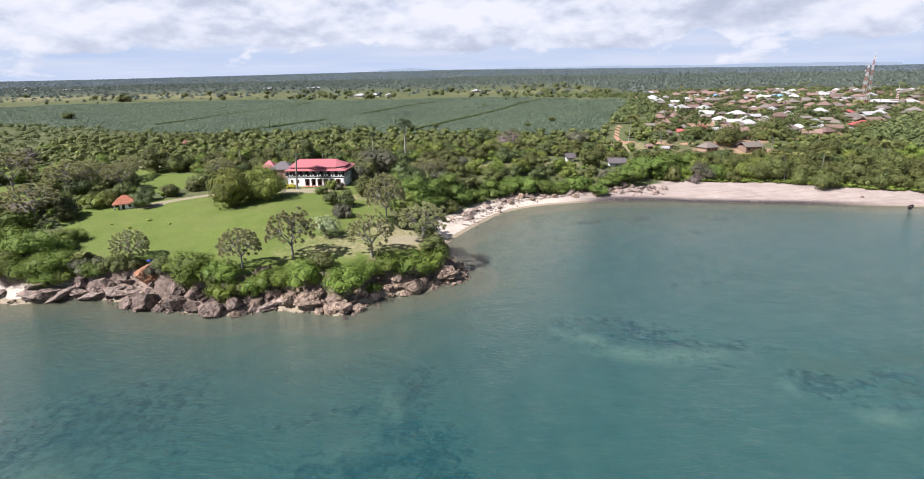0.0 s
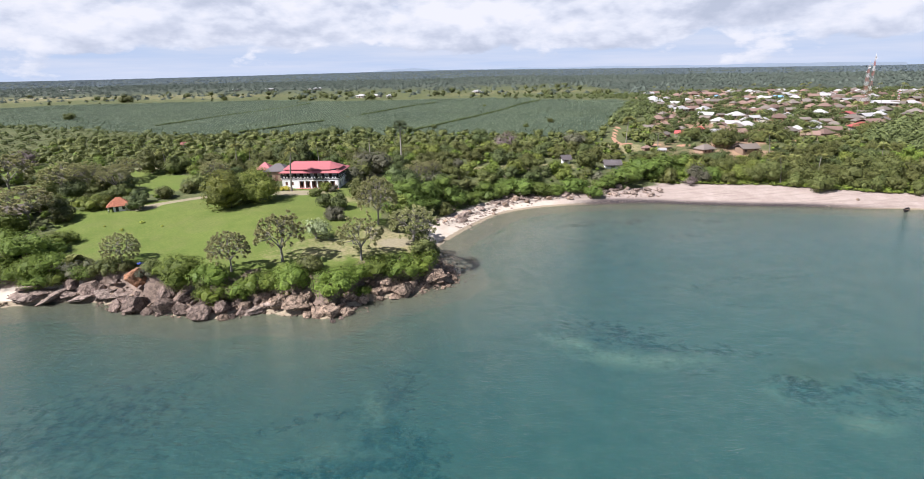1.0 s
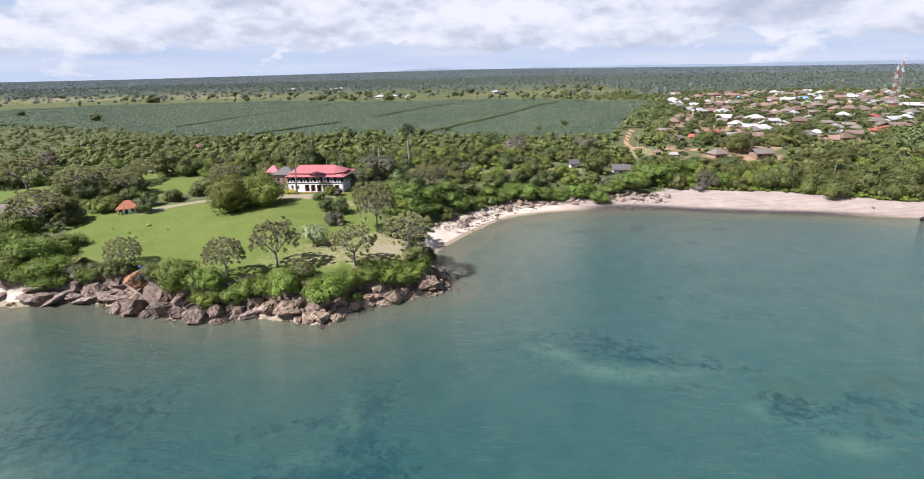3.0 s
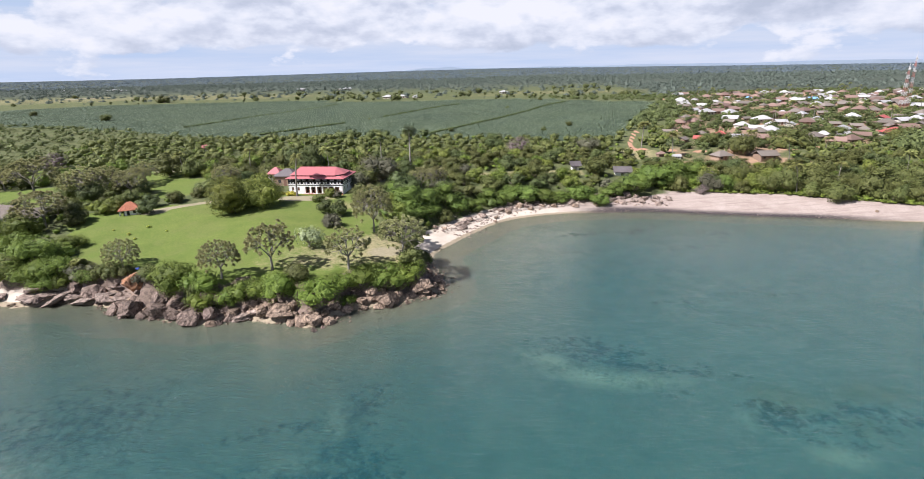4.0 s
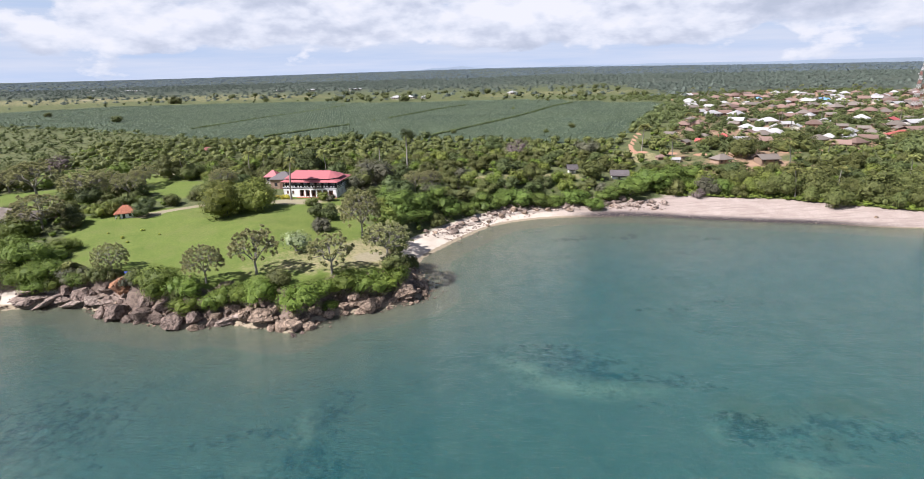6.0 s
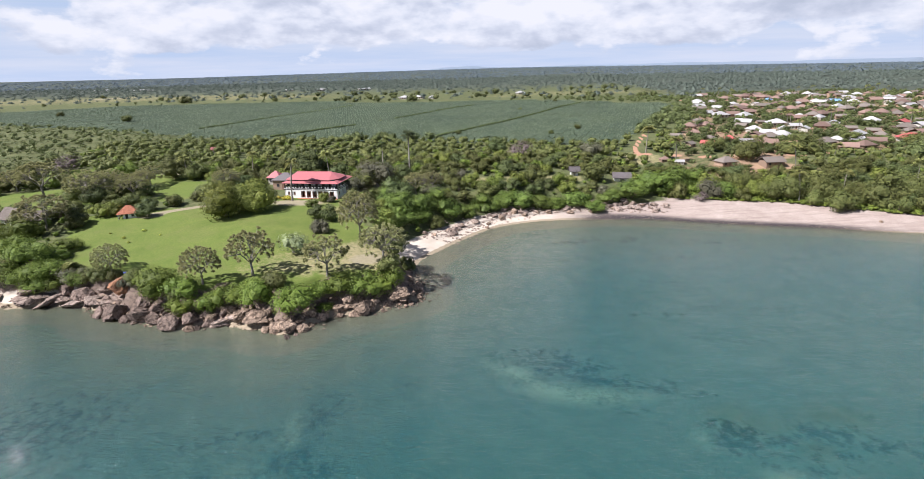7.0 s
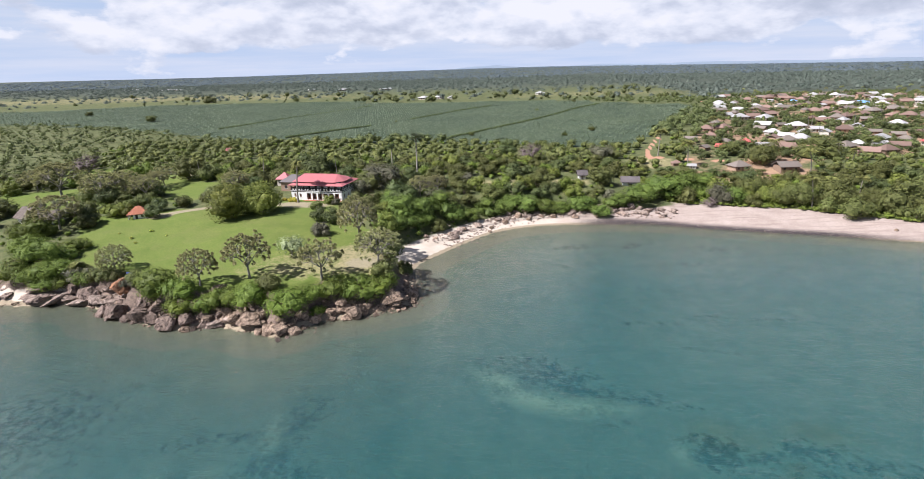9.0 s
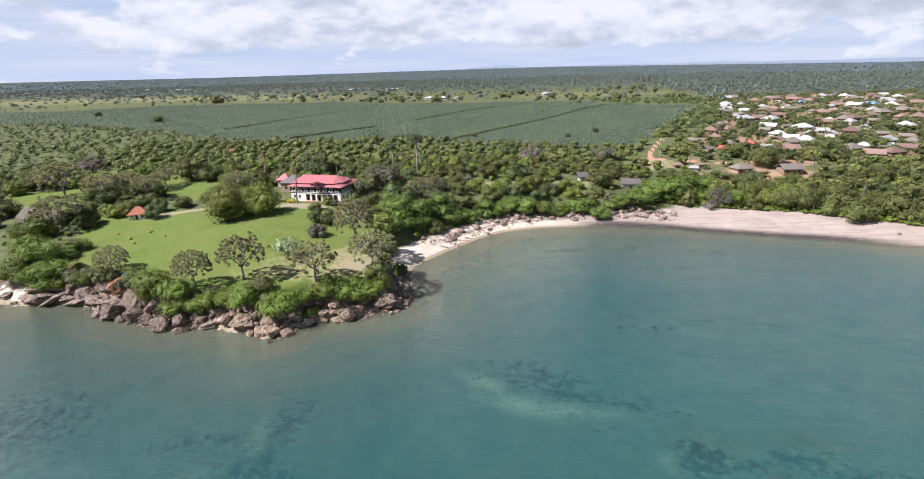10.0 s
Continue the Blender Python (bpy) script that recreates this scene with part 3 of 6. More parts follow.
PALE = [(-10.5, 66, 1.3, 4, 10, 0.5), (-14, 58, 4, 1.6, 10, 0.3), (-52, 56, 8, 4, 10, 0.35), (22.5, 83, 4.5, 1.6, -36, 0.75), (29, 78.2, 6, 1.9, -16, 0.9), (36, 77.6, 5, 1.8, 0, 0.7), (40, 77.5, 4, 1.6, 4, 0.5), (57, 59.3, 3, 1.8, 0, 0.75), (48.5, 67.5, 1.2, 2.2, 0, 0.35)]


BEACH_WIDE = 20.0


def make_ground():
    xs, ys = spread(-112, 158, 1.5, -4700, 4700), spread(46, 196, 1.15, -4700, 4760)
    gx, gy = np.meshgrid(xs, ys)
    z, d = height(gx, gy), inland(gx, gy)
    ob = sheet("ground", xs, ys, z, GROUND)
    tagged(ob, "grassy coastal land with lawn, sand, rock and fields", "ground", kind="structure")
    lay(ob, "lawn", np.maximum(inside(gx, gy, LAWN) * 1.0, disc(gx, gy, [(-94, 191, 12, 10, 0), (-88, 177, 6, 9, 20), (-112, 205, 16, 9, 0), (-140, 176, 30, 14, 20), (-118, 160, 16, 7, 0), (-160, 215, 25, 14, 0), (-22, 178, 8, 8, 0), (140, 188, 34, 5, -20)])))
    lay(ob, "dry", np.maximum.reduce([disc(gx, gy, [(-7, 120, 6, 8, 0), (-11, 124, 7, 9, 20), (-20, 116, 17, 8, 6, 0.62), (-10.6, 118, 5, 5, 0, 1.2), (-40, 166, 9, 2.5, -8, 0.8), (-28, 158, 6, 5, 0, 0.5), (30, 201, 10, 6, 6), (46, 203, 7, 5, 0), (17, 200, 7, 4, 0), (110, 205, 14, 5, 0)]),
                                      0.5 * disc(gx, gy, [(-560, 770, 330, 85, 8), (-300, 735, 130, 40, 0)]), disc(gx, gy, [(120, 680, 150, 40, 0), (-200, 720, 150, 20, 0)]) * 0.42, disc(gx, gy, [(84, 236, 8, 10, 20)]) * 0.9]))
    # grows with distance: where the ground colour carries haze
    lay(ob, "hazed_floor", np.maximum(ease(700, 1000, gy), ease(200, 260, gx) * ease(500, 620, gy)) * 0.85)
    lay(ob, "field", inside(gx, gy, FIELD) * 1.0)
    lay(ob, "earth", inside(gx, gy, VILLAGE) * (0.52 + 0.5 * wobble(gx, gy, 17)) + disc(gx, gy, [(108, 214, 16, 5, -10), (132, 214, 14, 5, 0)]))
    road = np.clip(1.5 - np.minimum(line_distance(gx, gy, RED_ROAD), line_distance(gx, gy, FAR_ROAD)) / 1.0, 0, 1)
    lay(ob, "red_road", np.maximum(road, np.clip(1.5 - line_distance(gx, gy, VILLAGE_ROAD) / 1.2, 0, 1)))
    lay(ob, "path", np.maximum.reduce([np.clip(1.5 - line_distance(gx, gy, DRIVE) / 1.6, 0, 1), np.clip(1.5 - line_distance(gx, gy, SAND_TRACK) / 4.0, 0, 1), disc(gx, gy, [(-10.2, 118.5, 4.2, 4, 0, 0.8), (-43, 166, 9, 3.5, -5), (-22, 186, 6, 8, 0), (-82, 152, 4, 2.5, 0), (-105, 214, 10, 3, 0)])]))
    head = 1 - ease(-16, -9, gx) * ease(121, 129, gy)
    sandy = ease(-66, -78, gx) * (z < 1.9) + disc(gx, gy, [(-74, 107.5, 9, 1.8, 0)]) * (z < 1.9)
    lay(ob, "rock", head * (d > -1) * (z < 6.0) * ease(9, 7, d))
    beach = (1 - head) * (d > -2) * ease(2, -1, d - BEACH_WIDE + ease(110, 155, gx) * 7) * np.clip(1.5 - z / (1.9 + 1.6 * ease(60, 90, gx)), 0, 1)
    lay(ob, "sand", np.maximum(beach, sandy * (d > -2)))
    lay(ob, "wet", ease(2.0, 0.4, d) * (d > -40) * ease(-22, -3, d))
    lay(ob, "wrack", np.maximum(np.clip((1 - np.abs(d - 1.0) / 3.4) * 1.5, 0, 1) * ease(40, 56, gx) * ease(150, 118, gx), np.clip(1 - np.abs(d - 5) / 0.8, 0, 1) * ease(0, 8, gx) * ease(60, 40, gx) * 0.8))
    lay(ob, "bed", ease(-4, -12, d))
    lay(ob, "weed", disc(gx, gy, WEED, 0.7) * (d < -1))
    lay(ob, "pale", disc(gx, gy, PALE, 0.8) * (d < -4))
    # sea
    wx, wy = spread(-120, 170, 2.0, -4700, 4700), spread(20, 190, 2.0, -4700, 700)
    sx, sy = np.meshgrid(wx, wy)
    sea = sheet("water", wx, wy, 0 * sx, WATER)
    lay(sea, "depth", np.maximum(0, -height(sx, sy)))
    lay(sea, "canopy", disc(sx, sy, [w for w in WEED if w[5] > 1.05], 0.7).clip(0, 1))
    tagged(sea, "shallow murky teal sea with fine ripples", "sea", kind="structure")


make_ground()
hill = Build()
for k, (cx, wide, top) in enumerate(((-150, 330, 26), (250, 500, 8), (750, 420, 15), (1500, 900, 14), (2600, 900, 12))):
    u = np.linspace(-1, 1, 41)
    up = 43 + top * np.clip(1 - np.abs(u) ** 1.5, 0, 1) * (0.85 + 0.15 * np.sin(9 * u + k))
    ring = np.array([(cx + wide * v, 4680 - abs(cx) * 0.28, q) for v, h in zip(u, up) for q in (0.0, h)])
    i = np.arange(40) * 2
    hill.add(ring, np.stack([i, i + 2, i + 3, i + 1], 1))
tagged(new("backdrop", hill.mesh("backdrop", HAZE_HILL)), "backdrop hills painted haze blue along the horizon", "hills", kind="structure")

# ---- where things stand: x, y, width in metres ----
UMBRELLA_AT = [(-67.1, 112.2, 7.4), (-41.9, 104, 8.5), (-32.9, 108.2, 12), (-16.7, 108.6, 11.2), (-5.8, 116.4, 12.2), (-15.4, 134.6, 10.8), 
    (-104.2, 139.7, 14), (-135.1, 177.3, 17.4), (-154.1, 188.2, 11.5), (-111.4, 167.9, 15), (-111.2, 178.1, 12.9), (-99.8, 172.4, 11.9), 
    (-73, 183, 11), (-107.5, 194.6, 10.8), (-106.5, 188.5, 9.6), (-5.8, 177.5, 10.8), (-1.3, 185.7, 9.2), (-91.7, 111.7, 4.7)]
VILLAGE_TREE_AT = [(152.7, 241.3, 23.8), (186, 262, 13), (118, 246, 13), (206, 246, 17)]
SPREADING_AT = [(-58.5, 150.8, 15.6), (-51.6, 156.3, 16.1)]
WOOD_AT = [(-97, 141.4, 5.8), (57.3, 200.3, 11.4), (32.8, 197.2, 8.2), (-27.4, 187.9, 14.5), 
    (4.7, 194.3, 8.1), (-56, 214.9, 10.6), (106.3, 192.4, 10.6), (130.3, 183.5, 15.2), (145.8, 177, 16.6), (156.9, 179.1, 13.8), 
    (119.3, 185.4, 12.3), (139.1, 181.7, 12), (-118.7, 170.2, 9.5), (-171.7, 214.9, 11.9), (-104.2, 205.1, 13.6), (-94.8, 204.5, 11.3), 
    (-68.6, 214, 9.4), (124.4, 226.9, 14.7), (113.7, 186.2, 10.3), (142.7, 181.1, 12), (154, 183.2, 14.1), (153.7, 169.2, 8.4)]
DARK_AT = [(-31.2, 149.2, 5.6), (-26.9, 148.4, 6.2), (-82.6, 150.4, 6.4), (-98.2, 144.2, 6.6), (-11, 169.2, 12.5), (-51.7, 212.4, 14), (-85.1, 157.4, 6), (-12.9, 198.6, 8.7), (-37.6, 201.4, 8.9), (-61.2, 220.5, 10.9), (-107.5, 164.9, 9.2), 
    (22.9, 258.9, 11.2), (108.6, 202.2, 11.1)]
BRIGHT_AT = [(-8.9, 160, 11.8), (-13.5, 147.5, 7.6), (-13.7, 166.8, 10.2), (-3.4, 162.5, 10.5), (-2.2, 158.6, 8.2), (-7, 155, 8.7), (6, 167.5, 9), 
    (10.8, 171.9, 8.1), (16.8, 177.9, 10.3), (-9, 151, 7.8), (28.1, 182.1, 12.6), (35.4, 183.2, 11), (41.1, 183.5, 9.4), (48.9, 184.8, 11.5), 
    (53.6, 181.2, 8.9), (60.7, 187.2, 10), (68.4, 188.9, 13.8), (78, 195.9, 14.3), (86.5, 198.7, 13.5), (93.6, 200.4, 12.1), (100, 189.8, 9.4), 
    (2.3, 168.8, 11.3), (21.9, 180, 8), (24.2, 184, 8.2)]
YELLOW_AT = [(-11, 146.8, 9.2), (-95.6, 151.8, 8.6), (-92.2, 152.2, 6.0), (111.5, 188, 12), (115.3, 189.4, 11.5), (20.8, 195.4, 7.3), (106.6, 190.7, 9.7), 
    (29.8, 199.6, 6.6), (-34.1, 168, 4.7), (-58.8, 163.8, 9.2), (128.4, 187.2, 9.3)]
SHRUB_AT = [(-51.6, 104.1, 9.2), (-45.4, 102.3, 7.2), (-44, 100.2, 6.5), (-39.4, 100.6, 5.4), (-36.1, 101.9, 7.2), (-32.5, 102, 6), 
    (-29.1, 100.9, 7.8), (-21.1, 99.9, 8.5), (-17.4, 104.4, 5.5), (-13.6, 106.7, 8.2), (-8.7, 107.4, 8), (-4, 110.9, 7.8), (-89.3, 116, 9.4), 
    (-99.8, 124.1, 8.6), (-82.3, 112.3, 7.9), (-85.1, 111.4, 7.2), (-91.8, 112.3, 6.5), (-87.7, 125.4, 6.5), (-105.4, 134.3, 8.4), (-16, 102.5, 3.4), 
    (-55, 106, 5.6), (-108.6, 132.5, 7.6), (-86.5, 119.6, 6.2), (-91.7, 110.8, 6.5), (-87.5, 110.5, 7.1), (-83.7, 110.9, 6.5), (-80.5, 112.2, 6.1), 
    (-75.2, 111.3, 5.2)]
SHRUB_DARK_AT = [(-5, 125.6, 7.6), (-2.6, 129.5, 4.4), (-25.8, 102.5, 6), (-46.3, 101.8, 4.8), (-58.4, 106.7, 5), (-69.5, 111, 5.8), 
    (-65.1, 110.3, 3.9), (-74.7, 111.6, 5.9), (130.8, 173.3, 10), (-36.3, 162, 4.6), (-80.9, 163.8, 5.9), 
    (-1.6, 125.8, 4.0), (-89.2, 159.1, 3.6), (-53.1, 104.2, 4.3), (-40.5, 101.6, 4.8), (-4, 112.6, 5.8)]
SHRUB_GREY_AT = [(-26.8, 138.4, 6.6), (-31.7, 167.3, 4.1), (-77.4, 111.8, 5.9), (-82.2, 111.7, 4.6), (-74, 112.8, 4.6), (-59.3, 105.9, 4.5), 
    (-48.2, 102.9, 3.6), (96.1, 190.5, 10.9), (8.1, 198.6, 7.9), (-55.3, 105.3, 3.7), (59.1, 189.4, 6.3), (100.3, 203.5, 6.7)]
GREY_AT = [(-21.4, 189.5, 16.7), (-27, 182.2, 10.1), (0.2, 174.7, 8.7), (-8.4, 173.5, 7.7), (64.2, 242.7, 13.1)]
TWIG_AT = [(-162, 224.2, 13.6), (32.9, 245.4, 13.8), (-81.8, 112.4, 3.7), (91.5, 186.6, 6.2)]
SPIKY_AT = [(-87, 121.2, 5.6), (-77.1, 113.4, 4.5), (-92.8, 126, 4.3), (-119.4, 147.1, 5)]
PALM_AT = [(-43, 205.3, 9.5), (-75.3, 211, 8.8), (-98.6, 204.7, 8.6), (88.8, 246.6, 10.7), (95.7, 227.2, 10.4), (121.9, 182, 9.7), (129.9, 187, 8.2), 
    (135.1, 210.9, 9.2), (137.8, 185.4, 8.6), (164.9, 190, 8.7), (121.8, 192, 7.6), (151.1, 215, 8.4), (232.7, 289.9, 10.8), (211.5, 320.5, 10.2), 
    (-74.6, 224.3, 5.4)]
BOULDER_AT = [(-1.6, 108.6, 5.2), (-8.1, 103.2, 5.0), (-16.2, 100.3, 3.2), (-21, 94.8, 4.1), (-23.8, 95.5, 3.9), (-28.2, 97.1, 5.3), (-32, 97.9, 3.5), 
    (-35.2, 100.4, 3.6), (-13.1, 103, 3.2), (-11.5, 104.6, 2.7), (-9.8, 106, 3.2), (-6.3, 105.4, 3), (-3.7, 106.5, 2.5), (1.3, 107.4, 1.6), 
    (0.3, 106.5, 1.5), (2.9, 112.2, 1.3), (-18.5, 100.4, 3.3), (-18.8, 95.4, 3.4), (-38.3, 98.9, 3.1), (-14.7, 105.4, 3), (-11.5, 105.1, 3.2), 
    (-26.4, 99.1, 3.5)]
BOULDER_DARK_AT = [(-46.1, 97.1, 5.4), (-50.5, 98.8, 4.3), (-54.3, 99.5, 4.8), (-60.1, 101.1, 5.5), (-64, 102.5, 4.2), (-43.6, 100.8, 5.5), 
    (-41.6, 101.9, 4.8), (-40.1, 96, 1.8), (-38.2, 96.9, 0.9), (-34.3, 97.3, 1), (-20.7, 92.5, 1.6), (-19.2, 93.5, 1.1), (-61.6, 99.6, 1.4), 
    (-50.3, 101.6, 4.3), (-46.1, 100.5, 4.1), (-54.7, 103.2, 4.9), (-72.5, 109.3, 5.2), (-77.1, 110.6, 4.7), (-36.1, 99.4, 2.6), (-32, 101.6, 3.6)]
LEDGE_AT = [(-84.7, 108.2, 6.4), (-80, 108.6, 7.1), (-73.9, 107.2, 4.6), (-82.6, 109.8, 5.2), (-77.9, 109.5, 4.7), (-68.7, 107.4, 5.1), 
    (-36.9, 98.2, 4.7), (-33.7, 99.4, 5.4), (-74.1, 109.8, 5.2), (-85.5, 109.7, 4.7), (-64.8, 106.5, 4.5)]
BEACH_STONE_AT = [(-0.7, 153.2, 1.9), (2.3, 153.1, 1.6), (6.2, 157.7, 2.1), (8.8, 159.2, 1.4), (17.7, 164.6, 1.5), (9.7, 162.7, 2.2), 
    (14.5, 167.7, 1.9), (22.4, 172.5, 2.7), (30.5, 175.9, 2.4), (38.7, 178.6, 2.8), (45.7, 178.7, 2.4), (52.9, 179.4, 2.4), (60.4, 181.5, 2), 
    (18.2, 167.4, 1.9), (137, 164.1, 1.5), (26.7, 177.9, 3.2), (34.7, 178.4, 2)]
PALE_HOUSE_AT = [(180.2, 357.5, 10.6), (165.3, 324.4, 9.7), (158.2, 296.2, 7.6), (138.5, 260.4, 6.7), (160.5, 272.8, 9.9), (96.5, 225.3, 4.4), 
    (210.7, 351.3, 6.7), (244.6, 407.9, 6), (265, 404.1, 8.5), (276.8, 445.1, 10.3), (302.7, 447.1, 10.3), (312.9, 402.8, 9.3), (233.4, 320.5, 9.5), 
    (208.3, 312.5, 8), (217.2, 341.8, 7.2), (247.8, 505.1, 5.3), (365.5, 500.4, 7.3), (244.9, 298, 9.5), (259.2, 306.2, 7.8), (221.1, 257, 7.1), 
    (179.4, 260.8, 6.7), (187.2, 259.2, 7.2), (207.3, 480.6, 6.1), (183.8, 305.2, 7.1), (173.6, 297, 6.3), (230, 450.4, 6.6)]
RED_HOUSE_AT = [(134.5, 269.7, 6.4), (120.6, 259.5, 6.7), (210.6, 258.2, 11), (242.4, 309.7, 9.9)]
RUST_HOUSE_AT = [(125.8, 291.2, 6.2), (149.8, 277, 7.7), (92, 229.9, 4.5), (173.1, 242.2, 8.9), (181.9, 245, 8.4), (205.3, 356.4, 7.6), 
    (147.5, 263.6, 6.8), (276.7, 350, 7.4), (231.7, 376.5, 7.2), (221.9, 289.7, 6.8)]
THATCH_HOUSE_AT = [(113, 220.3, 8.1), (129.6, 217.9, 9), (124.4, 226.9, 5.4), (112.4, 259.8, 6.2), (126.8, 273.3, 5.9), (112.4, 279.7, 7.2), 
    (203.6, 267.9, 7.4), (211, 284.5, 6.7), (226.1, 281.1, 6.6), (289.6, 456.4, 9.6), (287.1, 409.5, 8.6), (176.5, 328.3, 5.6), (226.9, 405, 6), 
    (206.9, 295, 6.3)]
CABIN_AT = [(68.2, 203.8, 6.4), (51.2, 208.4, 3.2)]
FAR_TREE_AT = [(-347.2, 664.1, 18.3), (-269.1, 430, 10.1), (-379.1, 500.5, 8), (-548.9, 805.5, 10.2), (-521.8, 657.1, 6.3), (-413.2, 723.6, 9.2), 
    (-380.7, 683.4, 7.3), (-41.4, 311.8, 7.4), (54.7, 316.5, 4.1), (71.6, 329.4, 4.9), (1.4, 319.3, 4.1), (-58.9, 396.6, 2.5), (46.3, 471.5, 4), 
    (-235.7, 659.4, 8.4), (81.4, 599.5, 6.3), (84.6, 548.3, 5.2), (145.7, 541.5, 5.7), (119, 581.8, 6.1), (-185.6, 656.3, 6.9), (-63.7, 623.6, 11.9), 
    (-130.2, 625.6, 7.9)]
BLUE_HOUSE_AT = [(260.7, 494, 6.2), (293.6, 455.9, 8.6)]

# ---- plants ----
def unit(rng, n):
    v = rng.normal(size=(n, 3))
    return v / np.linalg.norm(v, axis=1, keepdims=True)


def leaves(b, at, facing, size, rng, slim=0.6):
    """Loose leaves or leaf sprays: one four-cornered blade each, bent along its middle."""
    n = len(at)
    size = np.broadcast_to(size, (n,))[:, None]
    f = facing / (np.linalg.norm(facing, axis=1, keepdims=True) + 1e-9)
    t = np.cross(f, unit(rng, n))
    t /= np.linalg.norm(t, axis=1, keepdims=True) + 1e-9
    s = np.cross(f, t)
    v = np.stack([at - t * size, at + s * size * slim - f * size * 0.15, at + t * size, at - s * size * slim - f * size * 0.15], 1)
    k = 4 * np.arange(n)[:, None]
    return b.add(v, k + np.array([[0, 1, 2, 3]]))


ICO = [(0, 0, -1), (0.72, -0.53, -0.45), (-0.28, -0.85, -0.45), (-0.89, 0, -0.45), (-0.28, 0.85, -0.45), (0.72, 0.53, -0.45),
       (0.28, -0.85, 0.45), (-0.72, -0.53, 0.45), (-0.72, 0.53, 0.45), (0.28, 0.85, 0.45), (0.89, 0, 0.45), (0, 0, 1)]
ICO_FACES = [(0, 2, 1), (1, 5, 0), (0, 3, 2), (0, 4, 3), (0, 5, 4), (1, 10, 5), (2, 6, 1), (3, 7, 2), (4, 8, 3), (5, 9, 4),
             (1, 6, 10), (2, 7, 6), (3, 8, 7), (4, 9, 8), (5, 10, 9), (6, 11, 10), (7, 11, 6), (8, 11, 7), (9, 11, 8), (10, 11, 9)]


OCT = [(1, 0, 0), (0, 1, 0), (-1, 0, 0), (0, -1, 0), (0, 0, 1)]
OCT_FACES = [(0, 1, 4), (1, 2, 4), (2, 3, 4), (3, 0, 4)]


def lumps(b, centres, radii, rng, rough=0.2, simple=False, squash=1.0):
    """Rough lumps: the dense inside of a crown, or rubble; simple ones for what is far off."""
    form, faces = (OCT, OCT_FACES) if simple else (ICO, ICO_FACES)
    n, k = len(centres), len(form)
    v = np.array(form)[None] * np.asarray(radii)[:, None, None] * rng.uniform(1 - 1.25 * rough, 1 + 0.75 * rough, (n, k, 1)) * np.array([1, 1, squash]) + np.asarray(centres)[:, None]
    f = (k * np.arange(n))[:, None, None] + np.array(faces)[None]
    return b.add(v, f.reshape(-1, 3))


def branch(b, start, end, r0, r1, rng, sides=5):
    a, c = np.array(start, float), np.array(end, float)
    mid = (a + c) / 2 + rng.normal(size=3) * np.linalg.norm(c - a) * 0.07
    return b.tube([a, mid, c], [r0, (r0 + r1) / 2, r1], sides)


def broadleaf(mat, seed, clusters=20, leaf=0.3, per=85, squat=0.75, stem=0.25, name="tree", bark=None, fill=0.56, skirt=False):
    """A round-headed tree or shrub, one metre across and as high as squat + stem: trunk, limbs and a crown of leaf clusters."""
    rng = np.random.default_rng(seed)
    ob = new(name)
    full = clusters * per
    clusters = max(6, round(clusters * 0.6))
    per = round(1.45 * full / clusters)
    c = unit(rng, clusters) * np.array([0.31, 0.31, 0.31 * squat]) * rng.uniform(0.65, 1.08, (clusters, 1))
    c[:, 2] = np.where(c[:, 2] < -0.12 * squat, -c[:, 2] * (0.6 if not skirt else -0.35), c[:, 2]) + stem + (0.22 if skirt else 0.3) * squat
    r = rng.uniform(0.14, 0.25, clusters)
    crown = Build()
    lumps(crown, c, r * (fill + 0.1), rng, 0.3)
    for k, (q, s) in enumerate(zip(c, r)):
        d = unit(rng, per)
        d[:, 2] = np.abs(d[:, 2]) * np.where(rng.random(per) < 0.72, 1, -1)
        p = q + d * s * rng.uniform(0.8, 1.1, (per, 1)) * (1 + 0.12 * wobble(d[:, :1] * 5, d[:, 1:2] * 5 + d[:, 2:] * 3, 1.0, k))
        out = np.min([np.linalg.norm(p - o, axis=1) - 0.82 * u for m, (o, u) in enumerate(zip(c, r)) if m != k], 0) > 0
        leaves(crown, p[out], d[out] + 0.35 * unit(rng, out.sum()) + np.array([[0, 0, 0.12]]), leaf * 0.1 * rng.uniform(0.6, 1.3, out.sum()), rng)
    wood = Build().tube([(0, 0, -0.04), (0.01, 0, stem * 0.6), (0, 0.01, stem + 0.15)], [0.035, 0.026, 0.02], 7)
    for q in c[:7]:
        branch(wood, (0, 0, stem * rng.uniform(0.6, 1.1)), q, 0.017, 0.006, rng)
    part("trunk", wood, bark or BARK, ob, smooth=True)
    part("crown", crown, mat, ob)
    return ob


